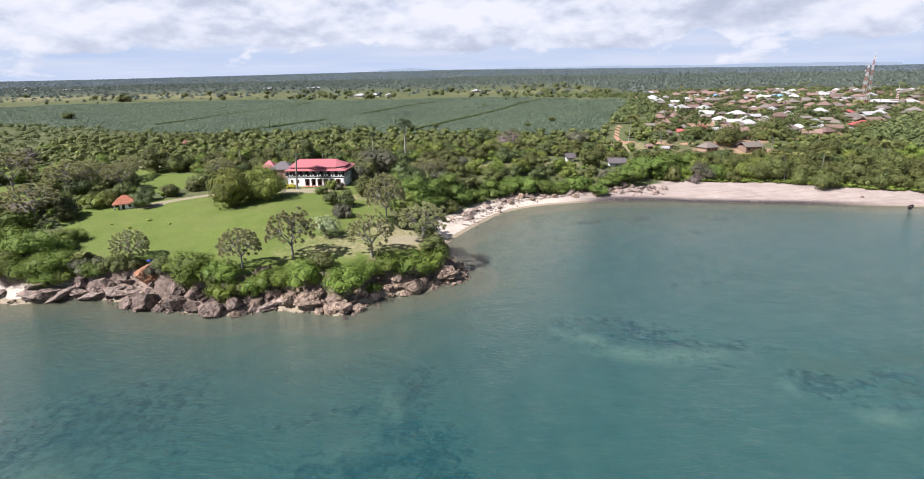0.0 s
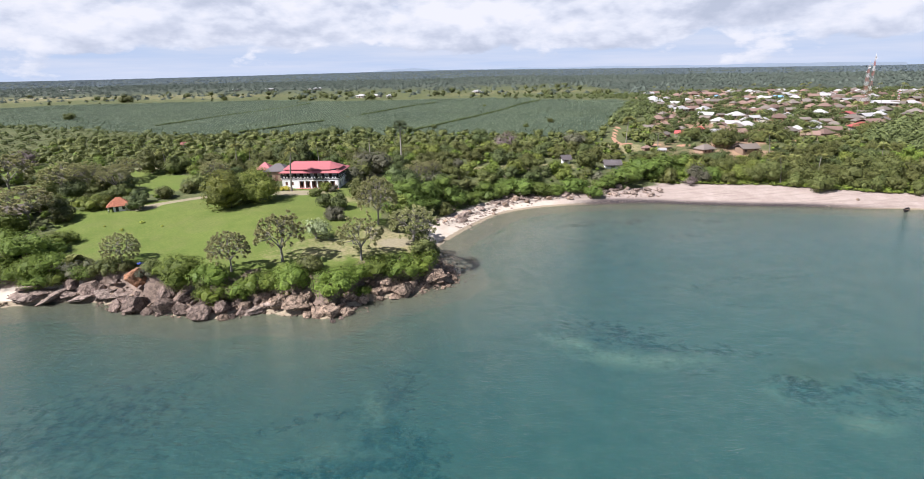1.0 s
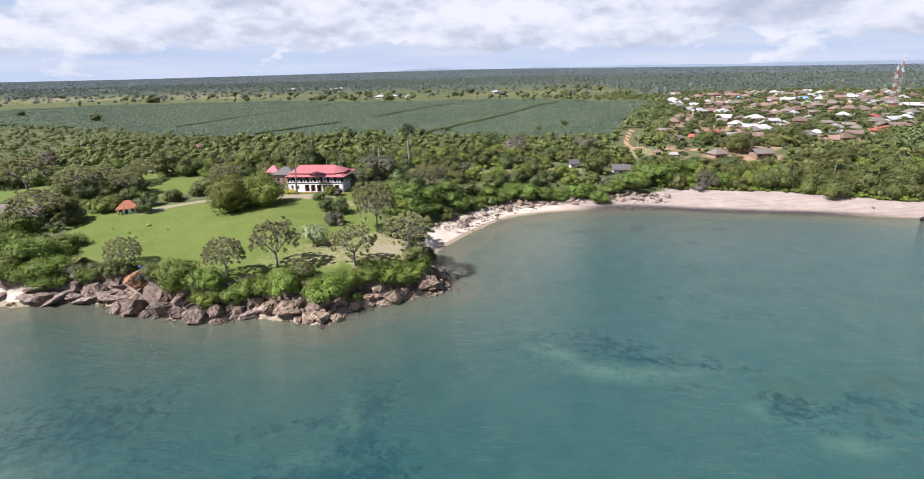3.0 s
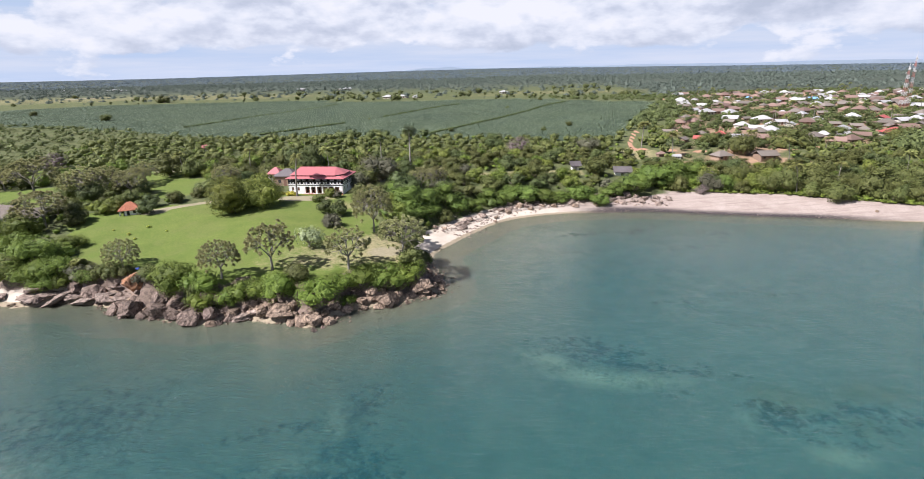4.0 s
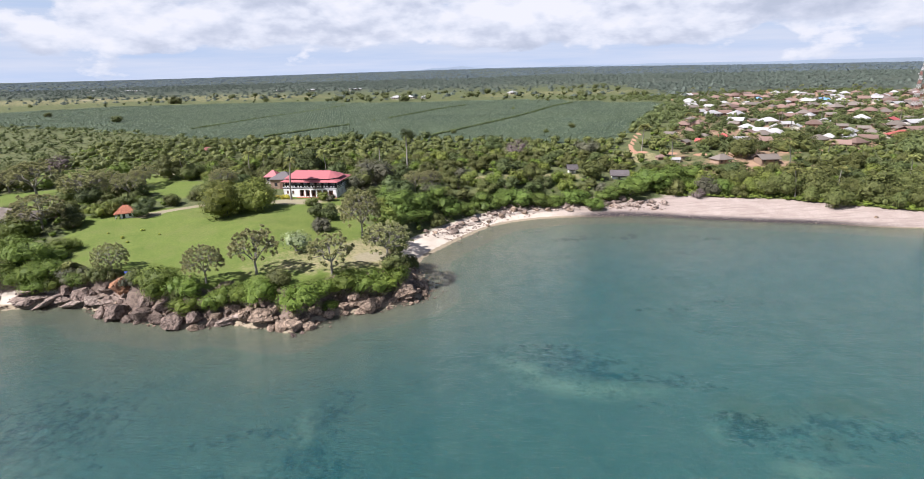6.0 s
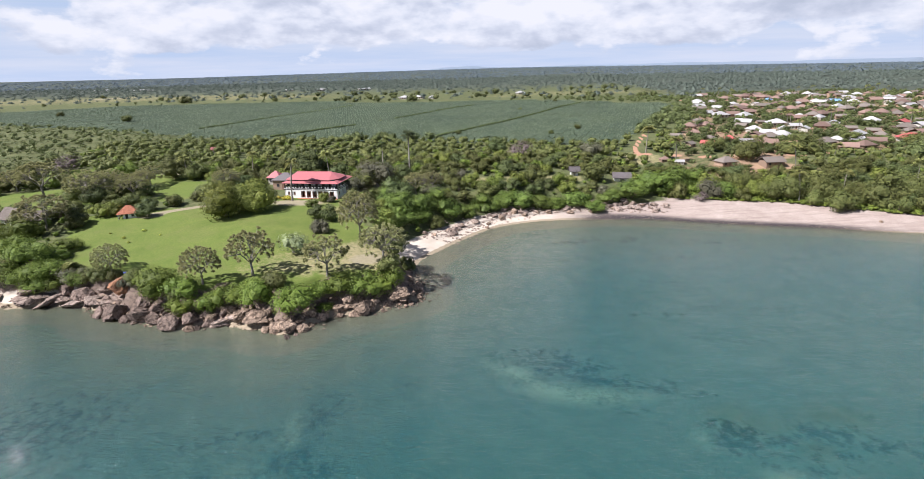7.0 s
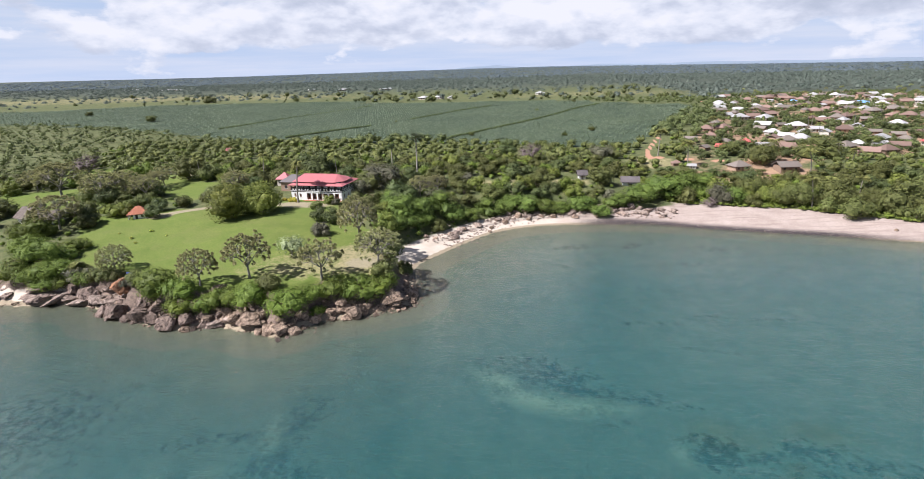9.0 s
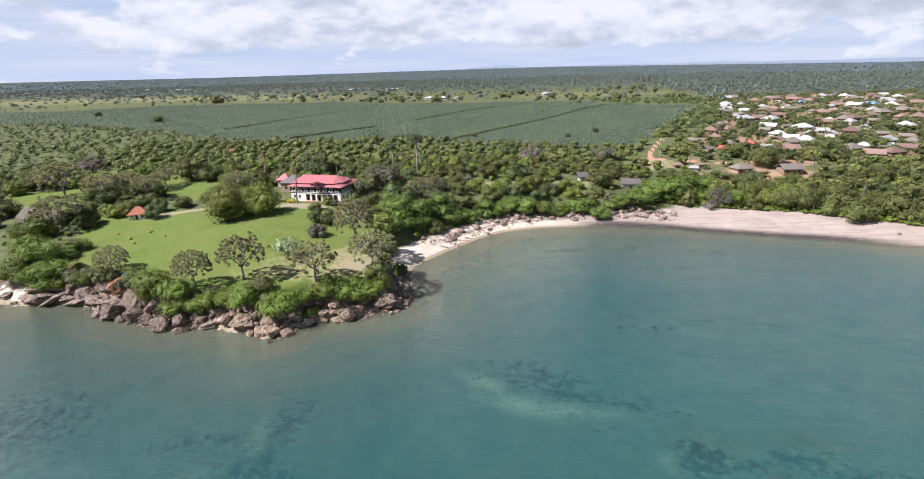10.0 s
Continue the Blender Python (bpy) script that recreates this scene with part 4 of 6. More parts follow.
def candelabra(mat, seed, tips=78, bark=None, leaf=0.085, per=20, open_=0.45, name="umbrella_tree", low=0.08, loose=0.0):
    """A tree one metre across: bare limbs that fork and fork again up into a dome, each tip bearing a rosette of long leaves."""
    rng = np.random.default_rng(seed)
    ob, wood, crown = new(name), Build(), Build()
    k = np.arange(tips) + 0.5
    z, turn = 1 - (1 - low) * k / tips, k * 2.39996 + rng.uniform(0, 6)
    r = np.sqrt(1 - z * z)
    dome = np.stack([r * np.cos(turn) * 0.46, r * np.sin(turn) * 0.46, z * 0.42 + 0.5], 1) + rng.normal(size=(tips, 3)) * 0.022
    dome[:, 2] -= loose * 0.3 * rng.random(tips) ** 2
    dome[:, :2] *= 1 - 0.25 * loose * rng.random((tips, 1))
    dome *= np.array([1, 1, 1]) * (1 + 0.1 * wobble(turn, z * 4, 1.3, seed)[:, None] * np.array([1, 1, 0.3]))
    fork = np.array([0.02, 0.0, 0.26])
    wood.tube([(0, 0, -0.04), (0.012, 0.006, 0.12), fork], [0.03, 0.021, 0.018], 7)
    mains = [np.array([math.cos(a) * 0.17, math.sin(a) * 0.17, 0.5 + rng.uniform(-0.03, 0.05)]) for a in np.arange(5) * 1.2566 + rng.uniform(0, 1)] + [np.array([0.0, 0.02, 0.56])]
    for m in mains:
        branch(wood, fork, m, 0.014, 0.009, rng, 5)
    home = np.argmin(np.linalg.norm(dome[:, None] - np.array(mains)[None] * np.array([1.6, 1.6, 1.3]), axis=2), 1)
    for i, m in enumerate(mains):
        mine = dome[home == i]
        for g in range(0, len(mine), 4):
            knot = m + (mine[g:g + 4].mean(0) - m) * 0.5 + rng.normal(size=3) * 0.012
            branch(wood, m, knot, 0.008, 0.005, rng, 4)
            for q in mine[g:g + 4]:
                branch(wood, knot, q, 0.005, 0.003, rng, 3)
    out = dome - np.array([0, 0, 0.42])
    out /= np.linalg.norm(out, axis=1, keepdims=True)
    at, f, n = np.repeat(dome, per, 0), np.repeat(out, per, 0), tips * per
    d = unit(rng, n) + open_ * f + np.array([[0, 0, 0.25]])
    d /= np.linalg.norm(d, axis=1, keepdims=True)
    side = np.cross(d, np.array([[0, 0, 1.0]]) + 0.55 * unit(rng, n))
    side /= np.linalg.norm(side, axis=1, keepdims=True)
    long = leaf * rng.uniform(0.65, 1.15, (n, 1))
    v = np.stack([at, at + d * long * 0.6 + side * long * 0.2, at + d * long - np.array([[0, 0, 0.15]]) * long, at + d * long * 0.6 - side * long * 0.2], 1)
    crown.add(v, 4 * np.arange(n)[:, None] + np.array([[0, 1, 2, 3]]))
    part("trunk", wood, bark or BARK_GREY, ob, smooth=True)
    part("crown", crown, mat, ob)
    return ob


def palm(seed, tall=1.0, fronds=22, frond=0.28, fan=False, name="palm_tree", droop=0.55):
    """A palm one metre high: a slender curved trunk and arching fronds with separate leaflets (or a round head of stiff fans)."""
    rng = np.random.default_rng(seed)
    ob, wood, crown = new(name), Build(), Build()
    lean = rng.normal(size=2) * (0.0 if fan else 0.06)
    u = np.linspace(0, 1, 9)
    line = np.stack([lean[0] * u ** 2, lean[1] * u ** 2, u * tall - 0.03], 1)
    wood.tube(line, 0.022 - 0.008 * u + 0.012 * np.exp(-u * 14), 7)
    top, q, s = line[-1], np.arange(1, 13), np.linspace(0, 1, 13)
    for k in range(fronds):
        a, rise = k * 2.4 + rng.uniform(-0.3, 0.3), rng.uniform(-0.7 if fan else -0.3, 1.25)
        h = np.array([math.cos(a), math.sin(a), 0])
        L = frond * rng.uniform(0.8, 1.1)
        spine = top + (h * (s * math.cos(rise))[:, None] + np.array([0, 0, 1]) * (s * math.sin(rise) - (0.1 if fan else droop) * s ** 2)[:, None]) * L
        crown.tube(spine[::3], 0.004 * (1.15 - s[::3]), 3)
        across = np.cross(h, (0, 0, 1))
        w = L * (0.8 if fan else 0.34) * (np.where(q > 6, np.sin(np.pi * (0.1 + 0.8 * q / 13)), 0.04) if fan else np.sin(np.pi * (0.12 + 0.8 * q / 13)) ** 0.6)[:, None]
        for sign in (-1, 1):
            base = spine[q]
            tip = base + across * sign * w + h * w * 0.5 - np.array([0, 0, 1]) * w * (0.1 if fan else 0.55)
            v = np.stack([base - h * L * 0.05, tip, base + h * L * 0.06], 1)
            crown.add(v, 3 * np.arange(len(q))[:, None] + np.array([[0, 1, 2]]))
    part("trunk", wood, BARK_PALE if fan else BARK_GREY, ob, smooth=True)
    part("crown", crown, LEAF_PALM if not fan else LEAF_DARK, ob)
    return ob


def plant_at(proto, x, y, wide, turn=0.0, tall=1.0, sink=0.0, label="", category="", group=""):
    """Sets a copy of a plant on the ground, wide metres across."""
    m = pose(x, y, level(x, y) - sink, 0, 0, turn) @ Matrix.Diagonal((wide, wide, wide * tall, 1))
    ob = copy_thing(proto, m)
    return tagged(ob, label, category, group)


def joined(name, placings, label, category):
    """Copies of plants joined into one piece, for those that nobody would count. placings: (proto, x, y, wide, turn, tall)."""
    b, sets = {}, {}
    for proto, x, y, wide, turn, tall in placings:
        me = next(o for o in proto.children if o.name.startswith("crown")).data
        if me.name not in sets:
            co, lp = np.empty(len(me.vertices) * 3), np.empty(len(me.loops), int)
            me.vertices.foreach_get("co", co)
            me.loops.foreach_get("vertex_index", lp)
            sides = np.array([p.loop_total for p in me.polygons])
            first = np.array([p.loop_start for p in me.polygons])
            sets[me.name] = (co.reshape(-1, 3), [lp[first[sides == k][:, None] + np.arange(k)] for k in (3, 4) if (sides == k).any()])
        co, faces = sets[me.name]
        s, c = math.sin(turn), math.cos(turn)
        w = co * np.array([wide, wide, wide * tall])
        w = np.stack([w[:, 0] * c - w[:, 1] * s + x, w[:, 0] * s + w[:, 1] * c + y, w[:, 2] + level(x, y) - 0.1], 1)
        b.setdefault(me.materials[0].name, (Build(), me.materials[0]))[0].add(w, list(faces))
    for made, mat in b.values():
        tagged(new(name, made.mesh(name, mat)), label, category, kind="stuff")


def drop_proto(*protos):
    for ob in protos:
        for o in (*ob.children_recursive, ob):
            bpy.data.objects.remove(o)


plant_rng = np.random.default_rng(7)
UMBRELLA = [candelabra(LEAF_OLIVE, 20, 165, leaf=0.055, per=46, low=-0.6), candelabra(LEAF_OLIVE, 21, 145, leaf=0.056, per=42, low=-0.25, loose=0.3),
            candelabra(LEAF_OLIVE, 22, 110, leaf=0.054, per=42, low=0.1, loose=0.8), candelabra(LEAF_OLIVE, 23, 100, leaf=0.056, per=42, low=0.05, loose=0.9),
            candelabra(LEAF_OLIVE, 24, 130, leaf=0.055, per=34, low=0.0, loose=0.6)]
UMBRELLA_KIND = (0, 1, 2, 3, 4, 1, 4, 2, 3, 4, 4, 2, 4, 3, 2, 4, 3, 2)
WOODS = [broadleaf(LEAF_WOOD, 40 + k, 26, 0.21, 130, 0.8 + 0.12 * (k % 3), 0.06, skirt=True) for k in range(4)]
DARKS = [broadleaf(LEAF_DARK, 50 + k, 24, 0.26, 100, 0.95, 0.08, skirt=True) for k in range(2)]
BRIGHTS = [broadleaf(LEAF_BANK, 60 + k, 26, 0.19, 130, 0.95, 0.04, skirt=True) for k in range(3)]
YELLOWS = [broadleaf(LEAF_YELLOW, 66 + k, 26, 0.24, 105, 0.85, 0.06, skirt=True) for k in range(2)]
SPREADING = [broadleaf(LEAF_SPREAD, 68 + k, 36, 0.16, 240, 0.75, 0.07, skirt=True) for k in range(2)]
MIDDLING = [broadleaf(m, 30 + k, 18, 0.27, 78, 0.85 + 0.1 * (k % 2), 0.05, skirt=True) for k, m in enumerate((LEAF_WOOD, LEAF_WOOD, LEAF_DARK, LEAF_WOOD, LEAF_YELLOW, LEAF_WOOD, LEAF_BRIGHT))]
SMALLS = [broadleaf(m, 36 + k, 8, 0.55, 17, 0.85, 0.08, skirt=True) for k, m in enumerate((LEAF_GROVE, LEAF_GROVE, LEAF_DARK))]
SHRUBS = [broadleaf(LEAF_BRIGHT, 70 + k, 28, 0.17, 150, 0.62, 0.0, "shrub") for k in range(3)]
SHRUBS_DARK = [broadleaf(LEAF_WOOD, 75 + k, 22, 0.28, 90, 0.65, 0.0, "shrub") for k in range(2)]
SHRUBS_GREY = [broadleaf(LEAF_GREY, 80 + k, 20, 0.24, 90, 0.65, 0.0, "shrub", fill=0.62) for k in range(2)]
PALES = [broadleaf(LEAF_PALE, 84, 24, 0.22, 70, 0.5, 0.1, "tree", BARK_PALE, 0.4)]
GREYS = [broadleaf(LEAF_GREY, 86 + k, 26, 0.2, 90, 0.7, 0.1, "tree", BARK_PALE, 0.5, True) for k in range(2)]
TWIGS = [broadleaf(TWIG, 90, 24, 0.16, 100, 0.7, 0.1, "bare_tree", BARK_PALE, 0.3, True)]
PALMS = [palm(100 + k) for k in range(3)]
SLIM_PALM = palm(103, 1.0, 18, 0.19)
FAN_PALM = palm(104, 1.0, 64, 0.17, True, "fan_palm")
SPIKY = [palm(106 + k, 0.25, 30, 0.6, False, "spiky_palm_shrub", 0.6) for k in range(2)]

# ---- planting ----
def plant_all(protos, rows, label, category, group, tall=1.0, sink=0.0, grow=1.0):
    for k, (x, y, wide) in enumerate(rows):
        plant_at(protos[k % len(protos)], x, y, wide * grow, plant_rng.uniform(0, 360), tall * plant_rng.uniform(0.92, 1.08), sink, label, category, group)


for (x, y, wide), tall, k in zip(UMBRELLA_AT, (0.95, 1.0, 0.92, 0.88, 0.78, 1.2, *[0.78] * 20), range(99)):
    plant_at(UMBRELLA[UMBRELLA_KIND[k]], x, y, wide, plant_rng.uniform(0, 360), tall, 0, "open-crowned tree with bare forking limbs and olive leaf rosettes", "tree", "umbrella trees on the lawn")
plant_all(SPREADING, SPREADING_AT, "wide spreading green shade tree beside the lawn", "tree", "shade trees", 0.95)
plant_all(WOODS, VILLAGE_TREE_AT, "great flat-topped shade tree among village houses", "tree", "village shade trees", 0.62)
plant_all(WOODS, WOOD_AT, "round-headed green broadleaf tree in coastal woodland", "tree", "broadleaf trees", 0.95)
plant_all(DARKS, DARK_AT, "dark green dense broadleaf tree", "tree", "dark trees", 1.0)
low_bank = [r for r in BRIGHT_AT if 24 < r[0] < 76]
plant_all(BRIGHTS, low_bank, "bright green dense low tree on the bank", "tree", "bank trees", 0.56, 0.5, 1.12)
plant_all(BRIGHTS, [r for r in BRIGHT_AT if r not in low_bank], "bright green dense tree on the bank above the beach", "tree", "bank trees", 0.76, 0.5, 1.12)
plant_all(YELLOWS, YELLOW_AT, "yellow-green leafy tree in full sun", "tree", "yellow-green trees", 0.9)
plant_all(SHRUBS, SHRUB_AT, "bright green cushion shrub on the cliff edge", "shrub", "cliff shrubs", 0.9, 0.3, 1.25)
plant_all(SHRUBS_DARK, SHRUB_DARK_AT, "deep green rounded evergreen shrub", "shrub", "dark shrubs", 0.95, 0.2, 1.1)
plant_all(SHRUBS_GREY, SHRUB_GREY_AT, "dull grey-green scrubby bush", "shrub", "grey shrubs", 0.95, 0.2)
plant_all(GREYS, GREY_AT, "grey thinly leaved spreading tree", "tree", "grey trees", 0.9)
plant_all(TWIGS, TWIG_AT, "leafless greyish-mauve tree of fine twigs", "tree", "bare trees", 0.85)
plant_all(SPIKY, SPIKY_AT, "spiky low palm shrub with dry fronds", "shrub", "spiky shrubs", 0.9)
plant_all(PALMS, PALM_AT, "slender coconut palm with arching fronds", "palm", "coconut palms")
plant_all(WOODS, FAR_TREE_AT, "lone round tree standing in the open field", "tree", "lone field trees", 0.85)
plant_all(PALES, [(-28.5, 121.5, 9.0)], "silvery green frangipani tree on the lawn", "tree", "", 1.0)
plant_at(SLIM_PALM, -45.2, 169.5, 13.2, 30, 1.0, 0, "slender coconut palm with a small crown before the house", "palm")
plant_at(FAN_PALM, -12.8, 213, 15.5, 20, 1.0, 0, "tall fan palm with a bare grey trunk", "palm")
plant_at(FAN_PALM, -27, 232, 9.5, 70, 1.0, 0, "shorter fan palm rising out of the wood", "palm")
GOLDEN = foliage("golden_croton_leaves", (0.3, 0.28, 0.02), (0.5, 0.44, 0.04))
HOUSE_CROTON = broadleaf(GOLDEN, 94, 12, 0.4, 50, 0.75, 0.0, "shrub")
for x, y, w in ((-48.2, 170.6, 2.6), (-46.4, 170.2, 3.0), (-50.6, 171.4, 2.2)):
    plant_at(HOUSE_CROTON, x, y, w, x * 40, 1.0, 0.1, "golden-yellow croton bush before the house", "shrub", "house crotons")
CROTON = broadleaf(FLOWER, 95, 10, 0.4, 50, 0.7, 0.0, "shrub")
for x, y, w in ((-84.2, 136.9, 0.9), (-78.1, 133.5, 1.5), (-74.9, 130.2, 1.2), (-75.9, 138.7, 1.5), (-69.3, 135.4, 1.0), (-29.5, 127, 1.6)):
    plant_at(CROTON, x, y, w, x * 40, 0.9, 0.1, "small yellow-leaved croton bush", "shrub", "croton bushes")


def keep_off(x, y):
    """Where woodland may not stand: lawn, fields, village, tracks, buildings and clearings."""
    d = inland(x, y)
    bad = inside(x, y, LAWN) | inside(x, y, FIELD) | inside(x, y, VILLAGE) | (d < 10) | ((x > 60) & (d < BEACH_WIDE - 1 - 7 * ease(110, 155, x)))
    bad |= (line_distance(x, y, DRIVE) < 6) | (line_distance(x, y, RED_ROAD) < 5) | (line_distance(x, y, VILLAGE_ROAD) < 5)
    for cx, cy, r in ((-95, 192, 12), (-90.5, 181, 8), (-86.5, 171, 7), (-41, 178, 17), (-60, 191, 8), (-88, 152, 9), (-121, 146, 9), (68, 202, 8), (51, 210, 6), (30, 201, 7), (46, 203, 6), (86, 240, 9),
                      (14, 200, 6), (-112, 205, 15), (-140, 176, 16), (-20, 184, 8), (-118, 158, 10), (112, 219, 8), (130, 217, 8), (-160, 215, 14)):
        bad |= np.hypot(x - cx, y - cy) < r
    return bad


def scatter(rng, n, lo, hi, gap, taken=()):
    """Up to n points in a rectangle, none nearer than gap to another."""
    pts = np.array(taken, float).reshape(-1, 2)
    out = []
    for x, y in rng.uniform(lo, hi, (n * 6, 2)):
        if len(out) >= n:
            break
        if len(pts) and np.min(np.hypot(pts[:, 0] - x, pts[:, 1] - y)) < gap:
            continue
        pts = np.vstack([pts, (x, y)])
        out.append((x, y))
    return np.array(out)


wood_rng = np.random.default_rng(11)
standing = [(x, y) for rows in (UMBRELLA_AT, WOOD_AT, DARK_AT, BRIGHT_AT, YELLOW_AT, GREY_AT, TWIG_AT) for x, y, w in rows]
spots = scatter(wood_rng, 1500, (-185, 138), (190, 300), 4.6, standing)
spots = spots[~keep_off(spots[:, 0], spots[:, 1])]
NEAR_KINDS = MIDDLING + WOODS[:1] + MIDDLING[:4]
spots = spots[np.argsort(spots[:, 1] + 0.2 * np.abs(spots[:, 0]))]
more = []
for k, (x, y) in enumerate(spots):
    proto = NEAR_KINDS[int(wood_rng.integers(len(NEAR_KINDS)))]
    wide, turn, tall = wood_rng.uniform(5.5, 10), wood_rng.uniform(0, 360), wood_rng.uniform(0.68, 0.95) * (0.62 if 70 < x < 150 and y > 203 else 1.2 if x > 85 else 1.0)
    if k < 120:
        plant_at(proto, x, y, wide, turn, tall, 0.2, "green broadleaf tree in the coastal woodland", "tree", "woodland trees")
    elif k < 400:
        more.append((MIDDLING[k % 7], x, y, wide, radians(turn), tall))
joined("coastal_wood", more, "green broadleaf trees crowding behind the house", "woodland")


def thicket(name, x, y, wide, mat, rng, cards, label, flat=0.75, leaf=0.3, core=0.36, category="woodland", far=False):
    """Many trees or bushes far off, as one piece."""
    b, n = Build(), len(x)
    z = height(x, y)
    c = np.stack([x, y, z + wide * 0.42 * flat], 1)
    lumps(b, c, wide * core, rng, simple=far, squash=flat)
    at = np.repeat(c, cards, 0)
    w = np.repeat(wide, cards)[:, None]
    d = unit(rng, n * cards)
    d[:, 2] = np.abs(d[:, 2]) * 0.9 + 0.05
    leaves(b, at + d * w * np.array([0.46, 0.46, 0.46 * flat]) * rng.uniform(0.6, 1.1, (n * cards, 1)), d + (0.42 * unit(rng, n * cards) if not far else np.array([[0, 0, 0.8]])), (w * leaf)[:, 0] * rng.uniform(0.5, 1.1, n * cards), rng)
    return tagged(new(name, b.mesh(name, mat)), label, category, kind="stuff")


def wedge(rng, n, r0, r1, a0, a1, power=1.0):
    """Points spread over a ring sector round the bay; angles in degrees from straight ahead, to the right positive."""
    r = r0 + (r1 - r0) * rng.random(n) ** power
    a = np.radians(rng.uniform(a0, a1, n))
    return r * np.sin(a), r * np.cos(a)


rest = spots[400:]
x, y = wedge(wood_rng, 14000, 190, 640, -56, 56)
ok = ~keep_off(x, y) & (inland(x, y) > 24) & ~((np.abs(x) < 185) & (y < 292))
left = ok & (x < -60) & (y < 460)
scrubland = left & (wood_rng.random(len(x)) < 0.8 + 0.5 * wobble(x, y, 13, 5) + 0.25 * ease(330, 300, y))
thicket("scrub", x[scrubland], y[scrubland], 1.3 + 4.4 * wood_rng.random(scrubland.sum()) ** 2, LEAF_SCRUB, wood_rng, 28, "green scrub bushes on rough grassland", 0.7, 0.13, 0.24, category="scrub")
bx, by = wood_rng.uniform(-460, -55, 9000), wood_rng.uniform(205, 470, 9000)
heath = ~keep_off(bx, by) & (np.degrees(np.arctan2(bx, by)) > -56) & (wood_rng.random(9000) < 0.75 + 0.5 * wobble(bx, by, 23, 9))
thicket("heath", bx[heath], by[heath], 0.8 + 2.4 * wood_rng.random(heath.sum()) ** 2, LEAF_SCRUB, wood_rng, 9, "knee-high green brush covering rough grassland", 0.5, 0.22, 0.3, category="scrub", far=True)
mid = ok & ~left & ~((y > 585) & (x < 195)) & (np.arange(len(x)) < 9000)
thicket("woodland", x[mid], y[mid], wood_rng.uniform(4.5, 8.5, mid.sum()) * (1 - 0.35 * ease(330, 480, y[mid])), LEAF_GROVE, wood_rng, 60, "green woodland behind the village and field", 0.85, 0.1, 0.3)
if len(rest):
    thicket("undergrowth", rest[:, 0], rest[:, 1], wood_rng.uniform(3.5, 7, len(rest)), LEAF_WOOD, wood_rng, 40, "green undergrowth between the woodland trees", 0.7, 0.11, category="undergrowth")
x, y = wood_rng.uniform(-190, 190, 2600), wood_rng.uniform(125, 292, 2600)
ok = ~keep_off(x, y)
thicket("bushes", x[ok], y[ok], wood_rng.uniform(1.2, 3.6, ok.sum()), LEAF_BRIGHT, wood_rng, 22, "low green bushes under and between the trees", 0.7, 0.15, category="undergrowth")
x = wood_rng.uniform(72, 165, 420)
y = np.interp(x, COAST[:, 0], COAST[:, 1]) + BEACH_WIDE - 7 * ease(110, 155, x) + wood_rng.uniform(-0.5, 6.5, 420)
thicket("beach_scrub", x, y, wood_rng.uniform(0.9, 2.6, 420), LEAF_BRIGHT, wood_rng, 34, "bright green creeping scrub at the top of the beach", 0.6, 0.16, category="scrub")
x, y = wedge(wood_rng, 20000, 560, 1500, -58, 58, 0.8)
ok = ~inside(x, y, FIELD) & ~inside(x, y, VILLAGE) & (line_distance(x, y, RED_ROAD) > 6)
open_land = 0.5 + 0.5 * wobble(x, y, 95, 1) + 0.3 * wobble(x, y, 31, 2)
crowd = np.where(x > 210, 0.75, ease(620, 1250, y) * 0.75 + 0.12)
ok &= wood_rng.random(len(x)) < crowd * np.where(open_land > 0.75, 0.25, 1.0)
thicket("far_woodland", x[ok], y[ok], wood_rng.uniform(4.5, 11, ok.sum()), LEAF_HAZE_MID, wood_rng, 15, "wood with clearings stretching inland, leaves greyed for haze", 0.8, 0.14, far=True)
x, y = wood_rng.uniform(-420, 190, 420), wood_rng.uniform(560, 780, 420)
ok = ~inside(x, y, FIELD) & (wood_rng.random(420) < 0.55 + 0.5 * wobble(x, y, 60, 3))
thicket("field_edge_trees", x[ok], y[ok], 3 + 8 * wood_rng.random(ok.sum()) ** 2, LEAF_GROVE, wood_rng, 30, "scattered trees and bushes on the grassland beyond the field", 0.8, 0.14, category="trees")
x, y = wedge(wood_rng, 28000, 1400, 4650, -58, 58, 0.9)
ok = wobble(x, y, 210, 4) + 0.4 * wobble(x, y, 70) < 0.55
thicket("distant_woodland", x[ok], y[ok], wood_rng.uniform(6, 17, ok.sum()), LEAF_HAZE_FAR, wood_rng, 2, "dense distant wood up to the horizon, leaves blued for haze", 0.42, 0.28, far=True)


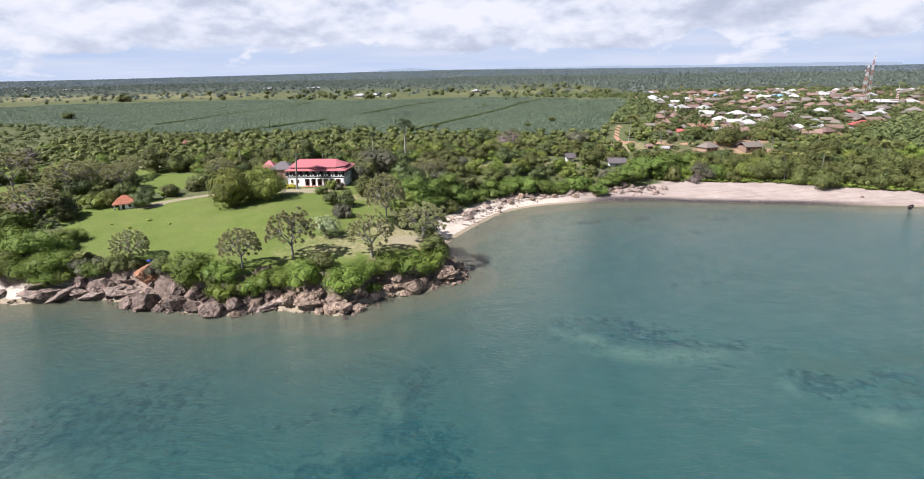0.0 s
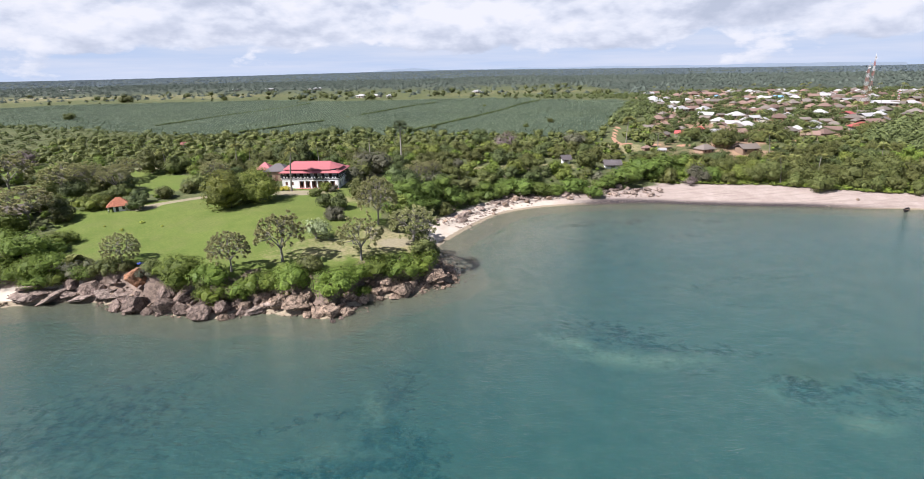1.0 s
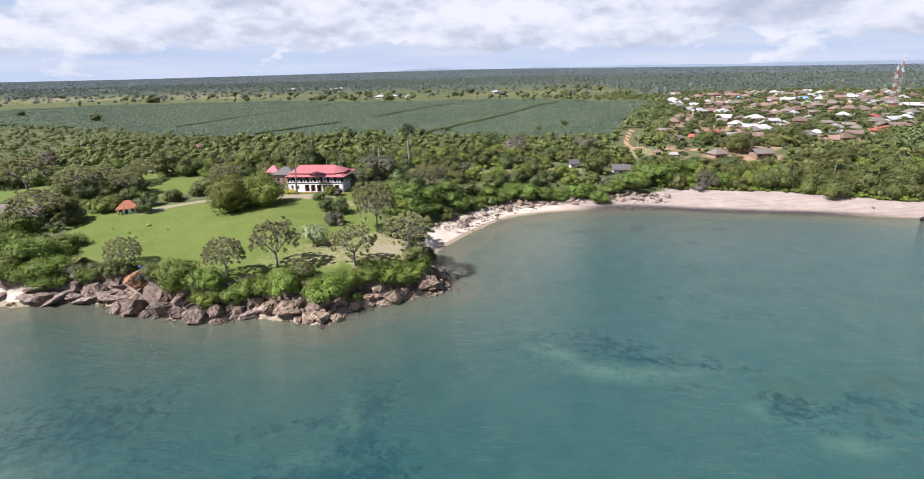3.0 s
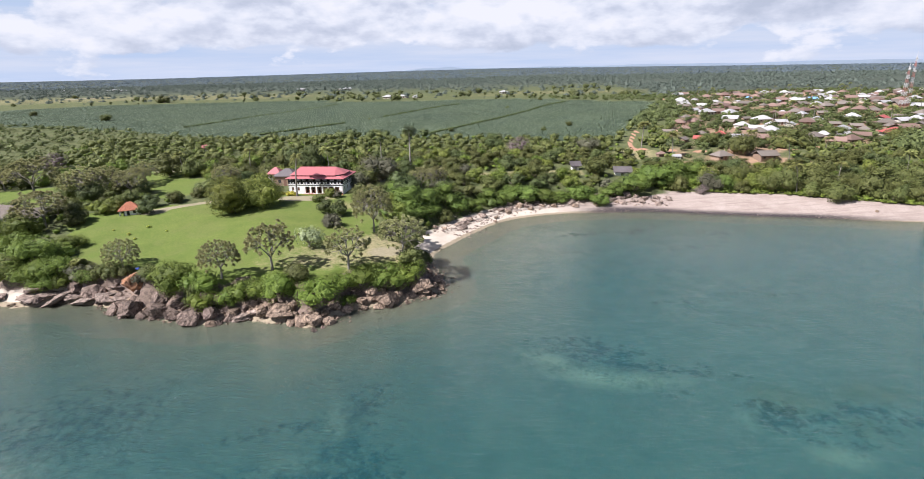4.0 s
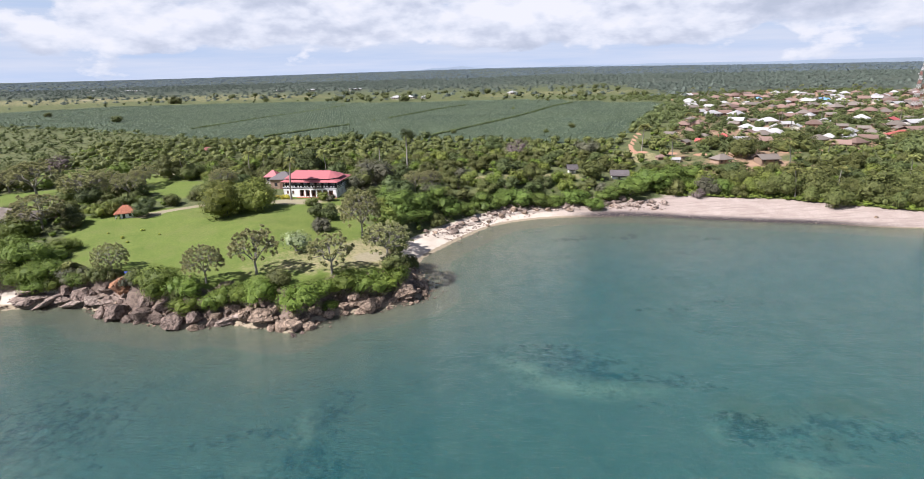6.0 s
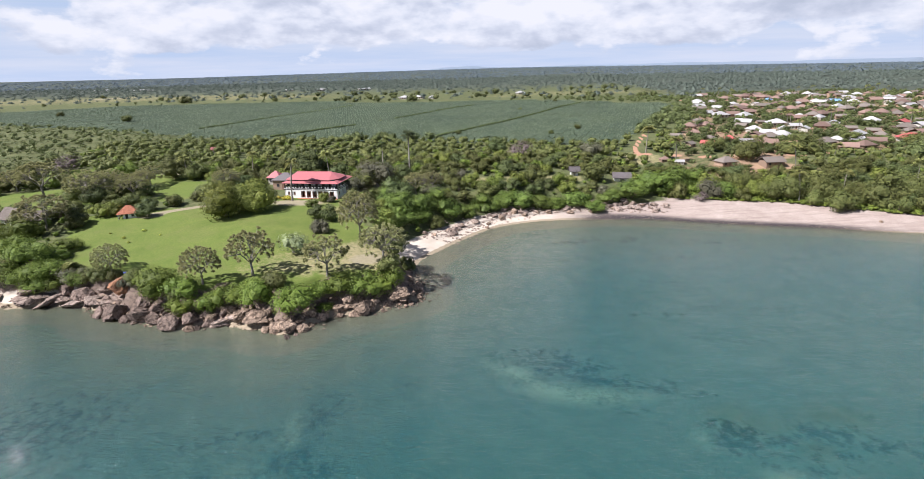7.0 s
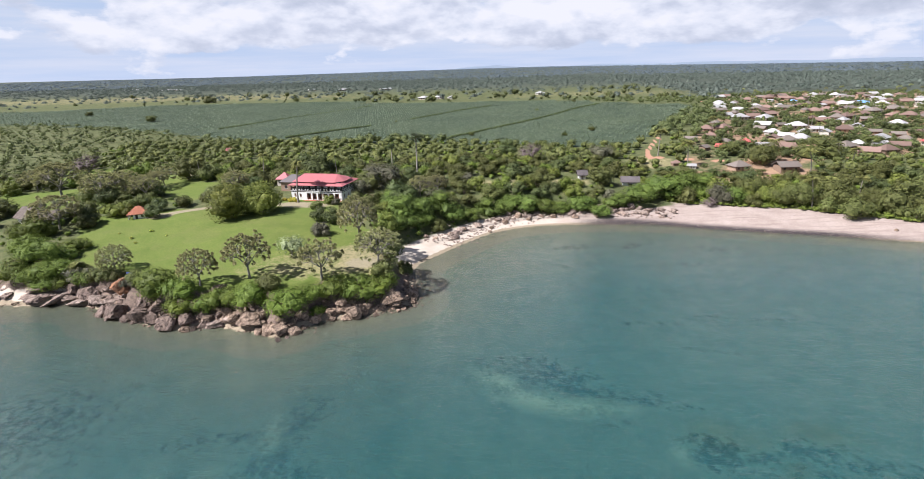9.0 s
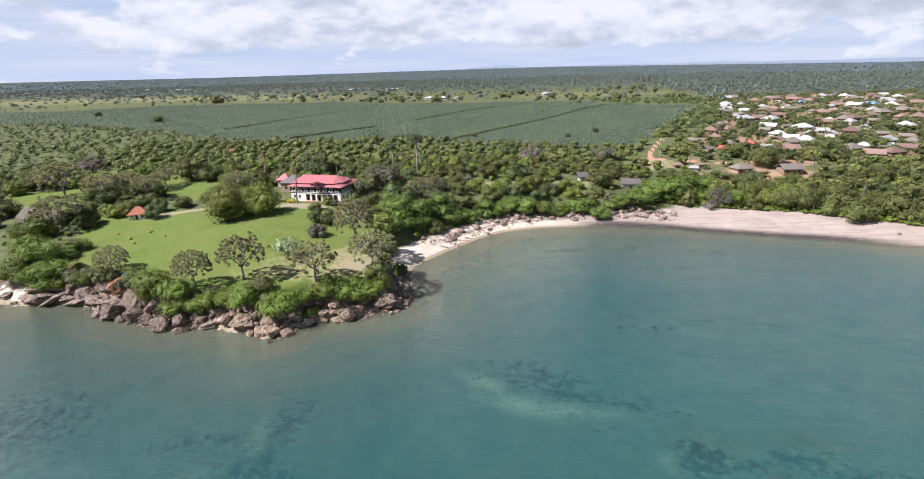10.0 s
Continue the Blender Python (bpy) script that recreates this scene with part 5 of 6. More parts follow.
def make_field():
    """Rows of sisal rosettes, thinner far off, with bare tracks between the blocks."""
    rng, b = np.random.default_rng(31), Build()
    u, v = np.meshgrid(np.arange(-640, 260, 1.9), np.arange(-330, 420, 3.4))
    a = radians(14)
    x = u * math.cos(a) - v * math.sin(a) + rng.normal(size=u.shape) * 0.3 - 30
    y = u * math.sin(a) + v * math.cos(a) + rng.normal(size=u.shape) * 0.35 + 440
    x, y = x.ravel(), y.ravel()
    ok = inside(x, y, FIELD) & (np.abs(np.degrees(np.arctan2(x - 10, y))) < 54) & (rng.random(len(x)) < 0.75)
    for track in SISAL_TRACKS:
        ok &= line_distance(x, y, track) > 2.2
    x, y = x[ok], y[ok]
    n, per = len(x), 5
    z = height(x, y)
    s = rng.uniform(0.75, 1.35, n)
    at = np.repeat(np.stack([x, y, z], 1), per, 0)
    s = np.repeat(s, per)[:, None]
    w = rng.uniform(0, 2 * np.pi, n * per)
    h = np.stack([np.cos(w), np.sin(w), rng.uniform(0.25, 1.0, n * per)], 1)
    h /= np.linalg.norm(h, axis=1, keepdims=True)
    side = np.stack([-np.sin(w), np.cos(w), 0 * w], 1)
    v4 = np.stack([at - side * s * 0.26, at + side * s * 0.26, at + h * s * 1.15], 1)
    b.add(v4, 3 * np.arange(n * per)[:, None] + np.array([[0, 1, 2]]))
    tagged(new("sisal_rows", b.mesh("sisal_rows", SISAL)), "rows of grey-green spiky sisal plants in a field", "crop", kind="stuff")


SISAL_TRACKS = [[(-14, 305), (8, 343), (36, 390), (70, 455), (104, 521)], [(-109, 316), (-92, 340), (-71, 371)], [(-51, 411), (-22, 489), (5, 531)], [(-175, 363), (-155, 444), (-118, 564)]]
make_field()
# bush rows added so that the tracks show as dark lines
hedge = np.concatenate([smooth_line(line, 70) for line in SISAL_TRACKS])
hedge = hedge + wood_rng.normal(size=hedge.shape) * 0.4
thicket("track_bushes", hedge[:, 0], hedge[:, 1], wood_rng.uniform(1.2, 2.5, len(hedge)), LEAF_DARK, wood_rng, 10, "low bushes added as dark lines along the sisal tracks", 0.6, 0.2, category="scrub")

# ---- rocks ----
def boulder(seed, mat, flat=0.7, rough=0.28, name="boulder"):
    """A weathered rock about one metre across, its lower part sunk."""
    rng = np.random.default_rng(seed)
    bm = bmesh.new()
    bmesh.ops.create_icosphere(bm, subdivisions=4, radius=0.5)
    off, cut = Vector(rng.uniform(-50, 50, 3)), [(Vector(u), k) for u, k in zip(unit(rng, 15), rng.uniform(0.24, 0.43, 15))]
    for v in bm.verts:
        p = v.co.copy()
        for n, k in cut:
            over = p.dot(n) - k
            if over > 0:
                p -= n * over * 0.93
        # broken faces, with a few joints running through
        p *= 1.12 + 0.45 * rough * noise.noise(p * 2.2 + off) + 0.1 * noise.noise(p * 6 + off) + 0.07 * noise.noise(p * 14 + off)
        p *= 1 - 0.16 * max(0.0, 1 - abs(math.sin(5.0 * p.dot(cut[0][0]) + 3 * noise.noise(p * 2 + off))) * 7)
        v.co = Vector((p.x, p.y, p.z * flat))
    m = bpy.data.meshes.new(name)
    bm.to_mesh(m)
    bm.free()
    m.materials.append(mat)
    m.polygons.foreach_set("use_smooth", np.full(len(m.polygons), False))
    return m


BOULDERS = [boulder(200 + k, ROCK) for k in range(5)]
DARK_BOULDERS = [boulder(210 + k, ROCK_DARK, 0.75) for k in range(4)]
LEDGES = [boulder(220 + k, ROCK_PALE, 0.2, 0.5) for k in range(3)]
RED_BOULDER = boulder(230, ROCK_RED, 0.8)
rock_rng = np.random.default_rng(5)


def set_rock(mesh, x, y, wide, lift, label, group, name="boulder", deep=0.85):
    ob = new(name, mesh)
    ob.matrix_basis = pose(x, y, max(level(x, y), -0.2) + lift * wide, rock_rng.uniform(-14, 14), rock_rng.uniform(-14, 14), rock_rng.uniform(0, 360)) @ Matrix.Diagonal((wide, wide * deep, wide, 1))
    return tagged(ob, label, "rock", group)


for k, (x, y, w) in enumerate(BOULDER_AT):
    set_rock(BOULDERS[k % 5], x, y, w, 0.24 if k < 2 else 0.1, "rounded greyish-pink coral boulder at the water's edge", "shore boulders")
for k, (x, y, w) in enumerate(BOULDER_DARK_AT):
    set_rock(DARK_BOULDERS[k % 4], x, y, w * 0.95, 0.1, "dark pitted coral boulder below the cliff", "dark boulders")
for k, (x, y, w) in enumerate(LEDGE_AT):
    set_rock(LEDGES[k % 3], x, y, w * 1.15, 0.03, "flat weathered rock ledge on the shore", "ledges", "rock_ledge")
for k, (x, y, w) in enumerate(BEACH_STONE_AT):
    set_rock(BOULDERS[k % 5], x, y, w, 0.1, "loose grey stone lying on the sand", "beach stones", "beach_stone")
set_rock(RED_BOULDER, -60.8, 106.2, 6.2, 0.06, "rusty orange rock face in the low cliff", "", "boulder")
for k in range(150):
    q = COAST[rock_rng.choice(np.flatnonzero((COAST[:, 0] > -70) & (COAST[:, 0] < 2.5) & (COAST[:, 1] < 116)))]
    x, y = q[0] + rock_rng.normal() * 1.6, q[1] + rock_rng.uniform(-0.6, 4.6)
    if 0.0 > float(inland(np.array([x]), np.array([y]))[0]) + 0.8:
        continue
    dark = x < -38 and rock_rng.random() < 0.6
    set_rock((DARK_BOULDERS[k % 4] if dark else BOULDERS[k % 5]), x, y, rock_rng.uniform(0.9, 1.9) + 1.6 * rock_rng.random() ** 3, 0.12,
             "dark pitted coral boulder below the cliff" if dark else "broken greyish-pink coral block on the shore", "dark boulders" if dark else "shore boulders", deep=rock_rng.uniform(0.6, 1.0))
for k in range(46):
    x = rock_rng.uniform(-97, -64)
    y = float(np.interp(x, COAST[:, 0], COAST[:, 1])) + rock_rng.uniform(0.3, 5.0)
    set_rock(LEDGES[k % 3], x, y, rock_rng.uniform(1.2, 3.4), 0.06, "low pitted slab of rock on the sand", "ledges", "rock_ledge", deep=rock_rng.uniform(0.6, 1.0))
SLABS = [boulder(240 + k, ROCK_PALE, 0.45, 0.45, "bank_rock") for k in range(4)]
for k in range(110):
    x = rock_rng.uniform(4, 80)
    y = float(np.interp(x, COAST[:, 0], COAST[:, 1])) + rock_rng.uniform(6.5, 12.5)
    set_rock(SLABS[k % 4], x, y, rock_rng.uniform(1.0, 3.0), 0.08, "pale blocky rock fallen at the foot of the bank", "bank rocks", "bank_rock")
b, shingle = Build(), np.random.default_rng(8)
for x, y, w in [(*q, 0) for q in COAST if -96 < q[0] < 4 and q[1] < 125]:
    n = 14
    px, py = x + shingle.normal(size=n) * 2.2, y + np.abs(shingle.normal(size=n)) * 2.0 - 0.3
    lumps(b, np.stack([px, py, np.maximum(height(px, py), -0.1) + 0.05], 1), shingle.uniform(0.1, 0.42, n), shingle, 0.4, squash=0.55)
tagged(new("rubble", b.mesh("rubble", ROCK)), "broken coral rubble along the waterline", "rubble", kind="stuff")
b = Build()
for q in COAST[(COAST[:, 0] > 4) & (COAST[:, 0] < 75)]:
    n = 34
    px, py = q[0] + shingle.normal(size=n) * 3.5, q[1] + shingle.uniform(5, 11, n)
    lumps(b, np.stack([px, py, height(px, py) + 0.05], 1), shingle.uniform(0.12, 0.5, n) * (py > 0), shingle, 0.4, squash=0.6)
tagged(new("beach_rubble", b.mesh("beach_rubble", ROCK_PALE)), "pale broken stones at the back of the beach", "rubble", kind="stuff")

# ---- buildings ----
def hip(b, x0, y0, x1, y1, z0, z1, ridge=None, thick=0.12):
    """A hipped roof shell over a rectangle; ridge: half its length along x (0 for a pyramid)."""
    cx, cy = (x0 + x1) / 2, (y0 + y1) / 2
    r = max((x1 - x0) - (y1 - y0), 0) / 2 if ridge is None else ridge
    v = [(x0, y0, z0), (x1, y0, z0), (x1, y1, z0), (x0, y1, z0), (cx - r, cy, z1), (cx + r, cy, z1)]
    w = [(x, y, z - thick) for x, y, z in v]
    b.add(v + w, [np.array([(0, 1, 5, 4), (2, 3, 4, 5), (7, 6, 10, 11), (9, 8, 11, 10), (1, 0, 6, 7), (2, 1, 7, 8), (3, 2, 8, 9), (0, 3, 9, 6)]),
                  np.array([(1, 2, 5), (3, 0, 4), (8, 7, 11), (6, 9, 10)])])
    return b


def gable(b, x0, y0, x1, y1, z0, z1, thick=0.12):
    cy = (y0 + y1) / 2
    v = [(x0, y0, z0), (x1, y0, z0), (x1, cy, z1), (x0, cy, z1), (x0, y1, z0), (x1, y1, z0)]
    w = [(x, y, z - thick) for x, y, z in v]
    return b.add(v + w, np.array([(0, 1, 2, 3), (3, 2, 5, 4), (7, 6, 9, 8), (8, 9, 10, 11), (1, 0, 6, 7), (4, 5, 11, 10), (2, 1, 7, 8), (0, 3, 9, 6), (5, 2, 8, 11), (3, 4, 10, 9)]))


def pierced(b, along, length, z0, z1, holes, at, thick=0.35):
    """A straight wall with openings: along 'x' or 'y', from 0 to length, its outer face at 'at'. holes: (start, end, foot, head)."""
    def block(a, c, lo, hi):
        if c - a > 0.01 and hi - lo > 0.01:
            if along == "x":
                b.box((a, min(at, at + thick), lo), (c, max(at, at + thick), hi))
            else:
                b.box((min(at, at + thick), a, lo), (max(at, at + thick), c, hi))
    edge = 0.0
    for a, c, lo, hi in sorted(holes):
        block(edge, a, z0, z1)
        block(a, c, z0, lo)
        block(a, c, hi, z1)
        edge = c
    block(edge, length, z0, z1)
    return b


def manor():
    W, D = 18.3, 12.0
    ob = empty("manor_house", -48.9, 173.6, 0, -7.5)
    ob.location.z = level(-41, 174)
    tagged(ob, "two-storey white house with red roofs and dark verandah", "house")
    doors = [(a, a + 1.5, 0.12, 2.35) for a in (5.6, 7.6, 9.6, 11.6, 13.6, 15.6)]
    small = [(1.0, 1.8, 1.0, 2.1), (2.9, 3.7, 1.0, 2.1)]
    side = [(1.5, 2.5, 0.8, 2.15), (4.4, 5.4, 0.8, 2.15), (7.4, 8.4, 0.8, 2.15)]
    part("wall", pierced(Build(), "x", W, -1.2, 2.95, doors + small, 0), WHITE, ob, "white limewashed front wall with tall openings")
    part("wall", pierced(Build(), "x", W, -1.2, 2.95, [], D, -0.35), WHITE, ob)
    for at, t in ((0, 0.35), (W, -0.35)):
        part("wall", pierced(Build(), "y", D, -1.2, 2.95, side, at, t), WHITE, ob)
    part("floor", Build().box((0.4, 0.4, -0.1), (W - 0.4, D - 0.4, 0.1)), BRICK, ob)
    part("upper_floor", Build().box((-0.12, -0.12, 2.95), (W + 0.12, D + 0.12, 3.13)), WHITE, ob)
    part("inner_wall", Build().box((0.5, 4.5, 0.1), (W - 0.5, 4.7, 2.95)), SHADOW_ROOM, ob)
    for a, c, lo, hi in doors:
        shut = part("door", Build().box((a, 0.24, lo), (a + 0.42, 0.29, hi)).box((c - 0.42, 0.24, lo), (c, 0.29, hi)), BROWN_WOOD, ob, "brown wooden shutter door")
        part("frame", Build().box((a - 0.1, -0.04, hi), (c + 0.1, 0.1, hi + 0.12)), WHITE, shut)
    for a, c, lo, hi in small:
        win = part("window", Build().box((a, 0.2, lo), (c, 0.24, hi)), BROWN_WOOD, ob)
        part("sill", Build().box((a - 0.08, -0.08, lo - 0.08), (c + 0.08, 0.1, lo)), WHITE, win)
    for a, c, lo, hi in side:
        part("window", Build().box((W - 0.25, a, lo), (W - 0.2, c, hi)), BROWN_WOOD, ob)
    # verandah round the upper floor
    part("upper_wall", pierced(Build(), "x", W - 3.6, 3.13, 5.6, [(k, k + 1.1, 3.15, 5.2) for k in (0.8, 3.2, 5.6, 8.0, 10.4, 12.8)], 0), WHITE, ob).location = (1.8, 2.0, 0)
    part("upper_wall", pierced(Build(), "y", D - 3.8, 3.13, 5.6, [(1.5, 2.6, 3.15, 5.2), (5, 6.1, 3.15, 5.2)], 0, -0.3), WHITE, ob).location = (W - 1.8, 2.0, 0)
    part("upper_wall", pierced(Build(), "y", D - 3.8, 3.13, 5.6, [(1.5, 2.6, 3.15, 5.2)], 0, 0.3), WHITE, ob).location = (1.8, 2.0, 0)
    part("upper_wall", Build().box((1.8, D - 2.1, 3.13), (W - 1.8, D - 1.8, 5.6)), WHITE, ob)
    part("partition", Build().box((2.3, 5, 3.15), (W - 2.3, 5.2, 5.6)), SHADOW_ROOM, ob)
    n = 9
    for k in range(n):
        x = 0.1 + (W - 0.3) * k / (n - 1)
        part("post", Build().box((x - 0.08, -0.02, 3.13), (x + 0.08, 0.14, 5.12)), DARK_WOOD, ob)
        if k < n - 1:
            x1 = 0.1 + (W - 0.3) * (k + 1) / (n - 1)
            rail = part("balustrade", Build().box((x + 0.08, 0.02, 3.17), (x1 - 0.08, 0.08, 3.97)), DARK_WOOD, ob, "black timber balustrade with small white panels")
            for u in (0.3, 0.7):
                c = x + (x1 - x) * u
                part("panel", Build().box((c - 0.26, -0.01, 3.33), (c + 0.26, 0.02, 3.8)), WHITE, rail, "white panel")
            part("rail", Build().box((x + 0.08, -0.02, 3.97), (x1 - 0.08, 0.12, 4.09)), DARK_WOOD, rail)
    for k in range(6):
        y = 0.3 + (D - 0.6) * k / 5
        for x in (0.06, W - 0.06):
            part("post", Build().box((x - 0.08, y - 0.08, 3.13), (x + 0.08, y + 0.08, 5.12)), DARK_WOOD, ob)
            if k < 5:
                y1 = 0.3 + (D - 0.6) * (k + 1) / 5
                rail = part("balustrade", Build().box((x - 0.03, y + 0.08, 3.17), (x + 0.03, y1 - 0.08, 3.97)), DARK_WOOD, ob)
                for u in (0.3, 0.7):
                    c = y + (y1 - y) * u
                    part("panel", Build().box((x - 0.06, c - 0.26, 3.33), (x + 0.06, c + 0.26, 3.8)), WHITE, rail, "white panel")
    # strips added below the balustrade, sized so its dark band looks thicker in view
    part("fascia", Build().box((-0.06, -0.08, 2.72), (W + 0.06, -0.005, 3.15)), DARK_WOOD, ob, "black strip added to thicken the balustrade band")
    part("fascia", Build().box((W + 0.005, -0.005, 2.72), (W + 0.08, D, 3.15)), DARK_WOOD, ob, "black strip added to thicken the balustrade band")
    part("beam", Build().box((-0.02, -0.04, 5.0), (W + 0.02, 0.16, 5.14)), DARK_WOOD, ob)
    # lower roof skirt, dark clerestory and the long upper roof with its canted end
    e, i, z0, z1 = -0.7, 1.0, 5.05, 5.7
    v = [(e, e, z0), (W - e, e, z0), (W - e, D - e, z0), (e, D - e, z0), (i, i, z1), (W - i, i, z1), (W - i, D - i, z1), (i, D - i, z1)]
    w = [(x, y, z - 0.1) for x, y, z in v]
    q = [(0, 1, 5, 4), (1, 2, 6, 5), (2, 3, 7, 6), (3, 0, 4, 7)]
    part("lower_roof", Build().add(v + w, q + [tuple(8 + k for k in reversed(f)) for f in q] + [(1, 0, 8, 9), (2, 1, 9, 10), (3, 2, 10, 11), (0, 3, 11, 8)]), ROOF_RED, ob, "faded red verandah roof")
    part("frieze", Build().box((0.95, 0.95, 5.6), (W - 1.2, D - 0.95, 6.0)), DARK_WOOD, ob)
    ring = [(0.5, 0.45), (W - 2.6, 0.45), (W - 0.2, 3.2), (W - 0.2, D - 3.2), (W - 2.6, D - 0.45), (0.5, D - 0.45)]
    v = [(x, y, 6.0) for x, y in ring] + [(2.2, D / 2, 7.75), (W - 3.9, D / 2, 7.75)]
    w = [(x, y, z - 0.12) for x, y, z in v]
    quads = [(0, 1, 7, 6), (4, 5, 6, 7)]
    tris = [(1, 2, 7), (2, 3, 7), (3, 4, 7), (5, 0, 6)]
    rim = [((k + 1) % 6, k, 8 + k, 8 + (k + 1) % 6) for k in range(6)]
    top = part("upper_roof", Build().add(v + w, [np.array(quads + [tuple(8 + k for k in reversed(f)) for f in quads] + rim), np.array(tris + [tuple(8 + k for k in reversed(f)) for f in tris])]), ROOF_RED, ob, "faded red hipped roof with a canted end")
    part("ridge_cap", Build().box((2.1, D / 2 - 0.14, 7.7), (W - 3.8, D / 2 + 0.14, 7.82)), ROOF_RED, top)
    for k in range(5):
        part("step", Build().box((6.2 - 0.15 * k, -0.45 - 0.4 * k, -1.0), (9.2 + 0.15 * k, -0.05 - 0.4 * k, 0.1 - 0.17 * k)), BRICK, ob, "red brick step")
    part("terrace", Build().box((4.6, -0.9, -1.0), (W, -0.0, 0.02)), BRICK, ob, "red brick terrace")
    return ob


manor()


def annexe(name, x, y, turn, w, d, h, roof, label, walls=LIME):
    ob = empty(name, x, y, level(x, y), turn)
    tagged(ob, label, "house")
    part("wall", Build().box((-w / 2, -d / 2, -0.8), (w / 2, d / 2, h)), walls, ob)
    part("roof", hip(Build(), -w / 2 - 0.5, -d / 2 - 0.5, w / 2 + 0.5, d / 2 + 0.5, h - 0.1, h + 2.1), roof, ob)
    for k in (-1, 1):
        win = part("window", Build().box((k * w * 0.25 - 0.5, -d / 2 - 0.02, 1.0), (k * w * 0.25 + 0.5, -d / 2 + 0.03, 2.1)), DARK_WOOD, ob)
        part("sill", Build().box((k * w * 0.25 - 0.6, -d / 2 - 0.1, 0.9), (k * w * 0.25 + 0.6, -d / 2 + 0.03, 1.0)), LIME, win)
    part("door", Build().box((-0.5, -d / 2 - 0.02, 0), (0.5, -d / 2 + 0.03, 2.05)), BROWN_WOOD, ob)


# the grey-roofed one gets darker mud walls in place of shade under its eaves
annexe("annexe", -53.6, 188.6, -6, 7.6, 6, 3.5, ROOF_GREY, "annexe with a grey-brown hipped roof beside the house", MUD)
annexe("annexe", -60.4, 196.5, -6, 4.6, 4, 2.7, ROOF_RED, "low annexe with a red hipped roof")


def cottage():
    """Small white cottage with a tiled pyramid roof and an open porch."""
    ob = empty("cottage", -88.0, 148.7, level(-87, 148) - 0.2, 24, 0.78)
    tagged(ob, "small white cottage with a steep orange tiled roof", "house")
    w, d, h = 5.0, 4.4, 2.35
    body = Build()
    pierced(body, "x", w, -0.6, h, [(2.7, 3.6, 0.9, 2.0), (0.7, 1.6, 0.0, 2.05)], 0, 0.25)
    body.box((0, d - 0.25, -0.6), (w, d, h)).box((w - 0.25, 0.25, -0.6), (w, d - 0.25, h)).box((0, 0.25, -0.6), (0.25, d - 0.25, h))
    part("wall", body, WHITE, ob, "white limewashed wall")
    part("door", Build().box((0.7, 0.15, 0), (1.6, 0.2, 2.05)), DARK_WOOD, ob)
    win = part("window", Build().box((2.7, 0.14, 0.9), (3.6, 0.18, 2.0)), DARK_WOOD, ob, "dark window")
    part("sill", Build().box((2.6, -0.06, 0.82), (3.7, 0.1, 0.9)), WHITE, win)
    part("floor", Build().box((-1.9, 0, -0.6), (0, d, 0.05)), CONCRETE, ob)
    for y in (0.2, 1.6, 2.9, d - 0.2):
        part("post", Build().box((-1.75, y - 0.07, 0), (-1.6, y + 0.07, 2.1)), WHITE, ob)
    part("low_wall", Build().box((-1.75, 0.1, 0), (-1.62, 1.7, 0.75)), WHITE, ob)
    roof = part("roof", hip(Build(), -2.1, -0.6, w + 0.6, d + 0.6, h - 0.15, 4.9, 0.7), TILE, ob, "orange terracotta roof")
    # rows of tiles on the two slopes that face the lawn
    tile = Build().box((0, 0, 0), (0.36, 0.05, 0.34)).mesh("tile", TILE)
    x0, y0, x1, y1, z0, z1, cx, cy = -2.1, -0.6, w + 0.6, d + 0.6, h - 0.15, 4.9, (w - 1.5) / 2, d / 2
    run, rise = cy - y0, z1 - z0
    tip = -math.degrees(math.atan2(run, rise))
    for r in range(13):
        s = (r + 0.1) / 13
        a, c = x0 + (cx - 0.7 - x0) * s, x1 + (cx + 0.7 - x1) * s
        n = int((c - a) / 0.4)
        for k in range(n):
            t = new("tile", tile)
            t.parent = roof
            t.matrix_basis = pose(a + 0.04 + (c - a - 0.05) * k / max(n, 1), y0 + run * s - 0.05, z0 + rise * s + 0.03, tip - 4, 0, 0)


cottage()


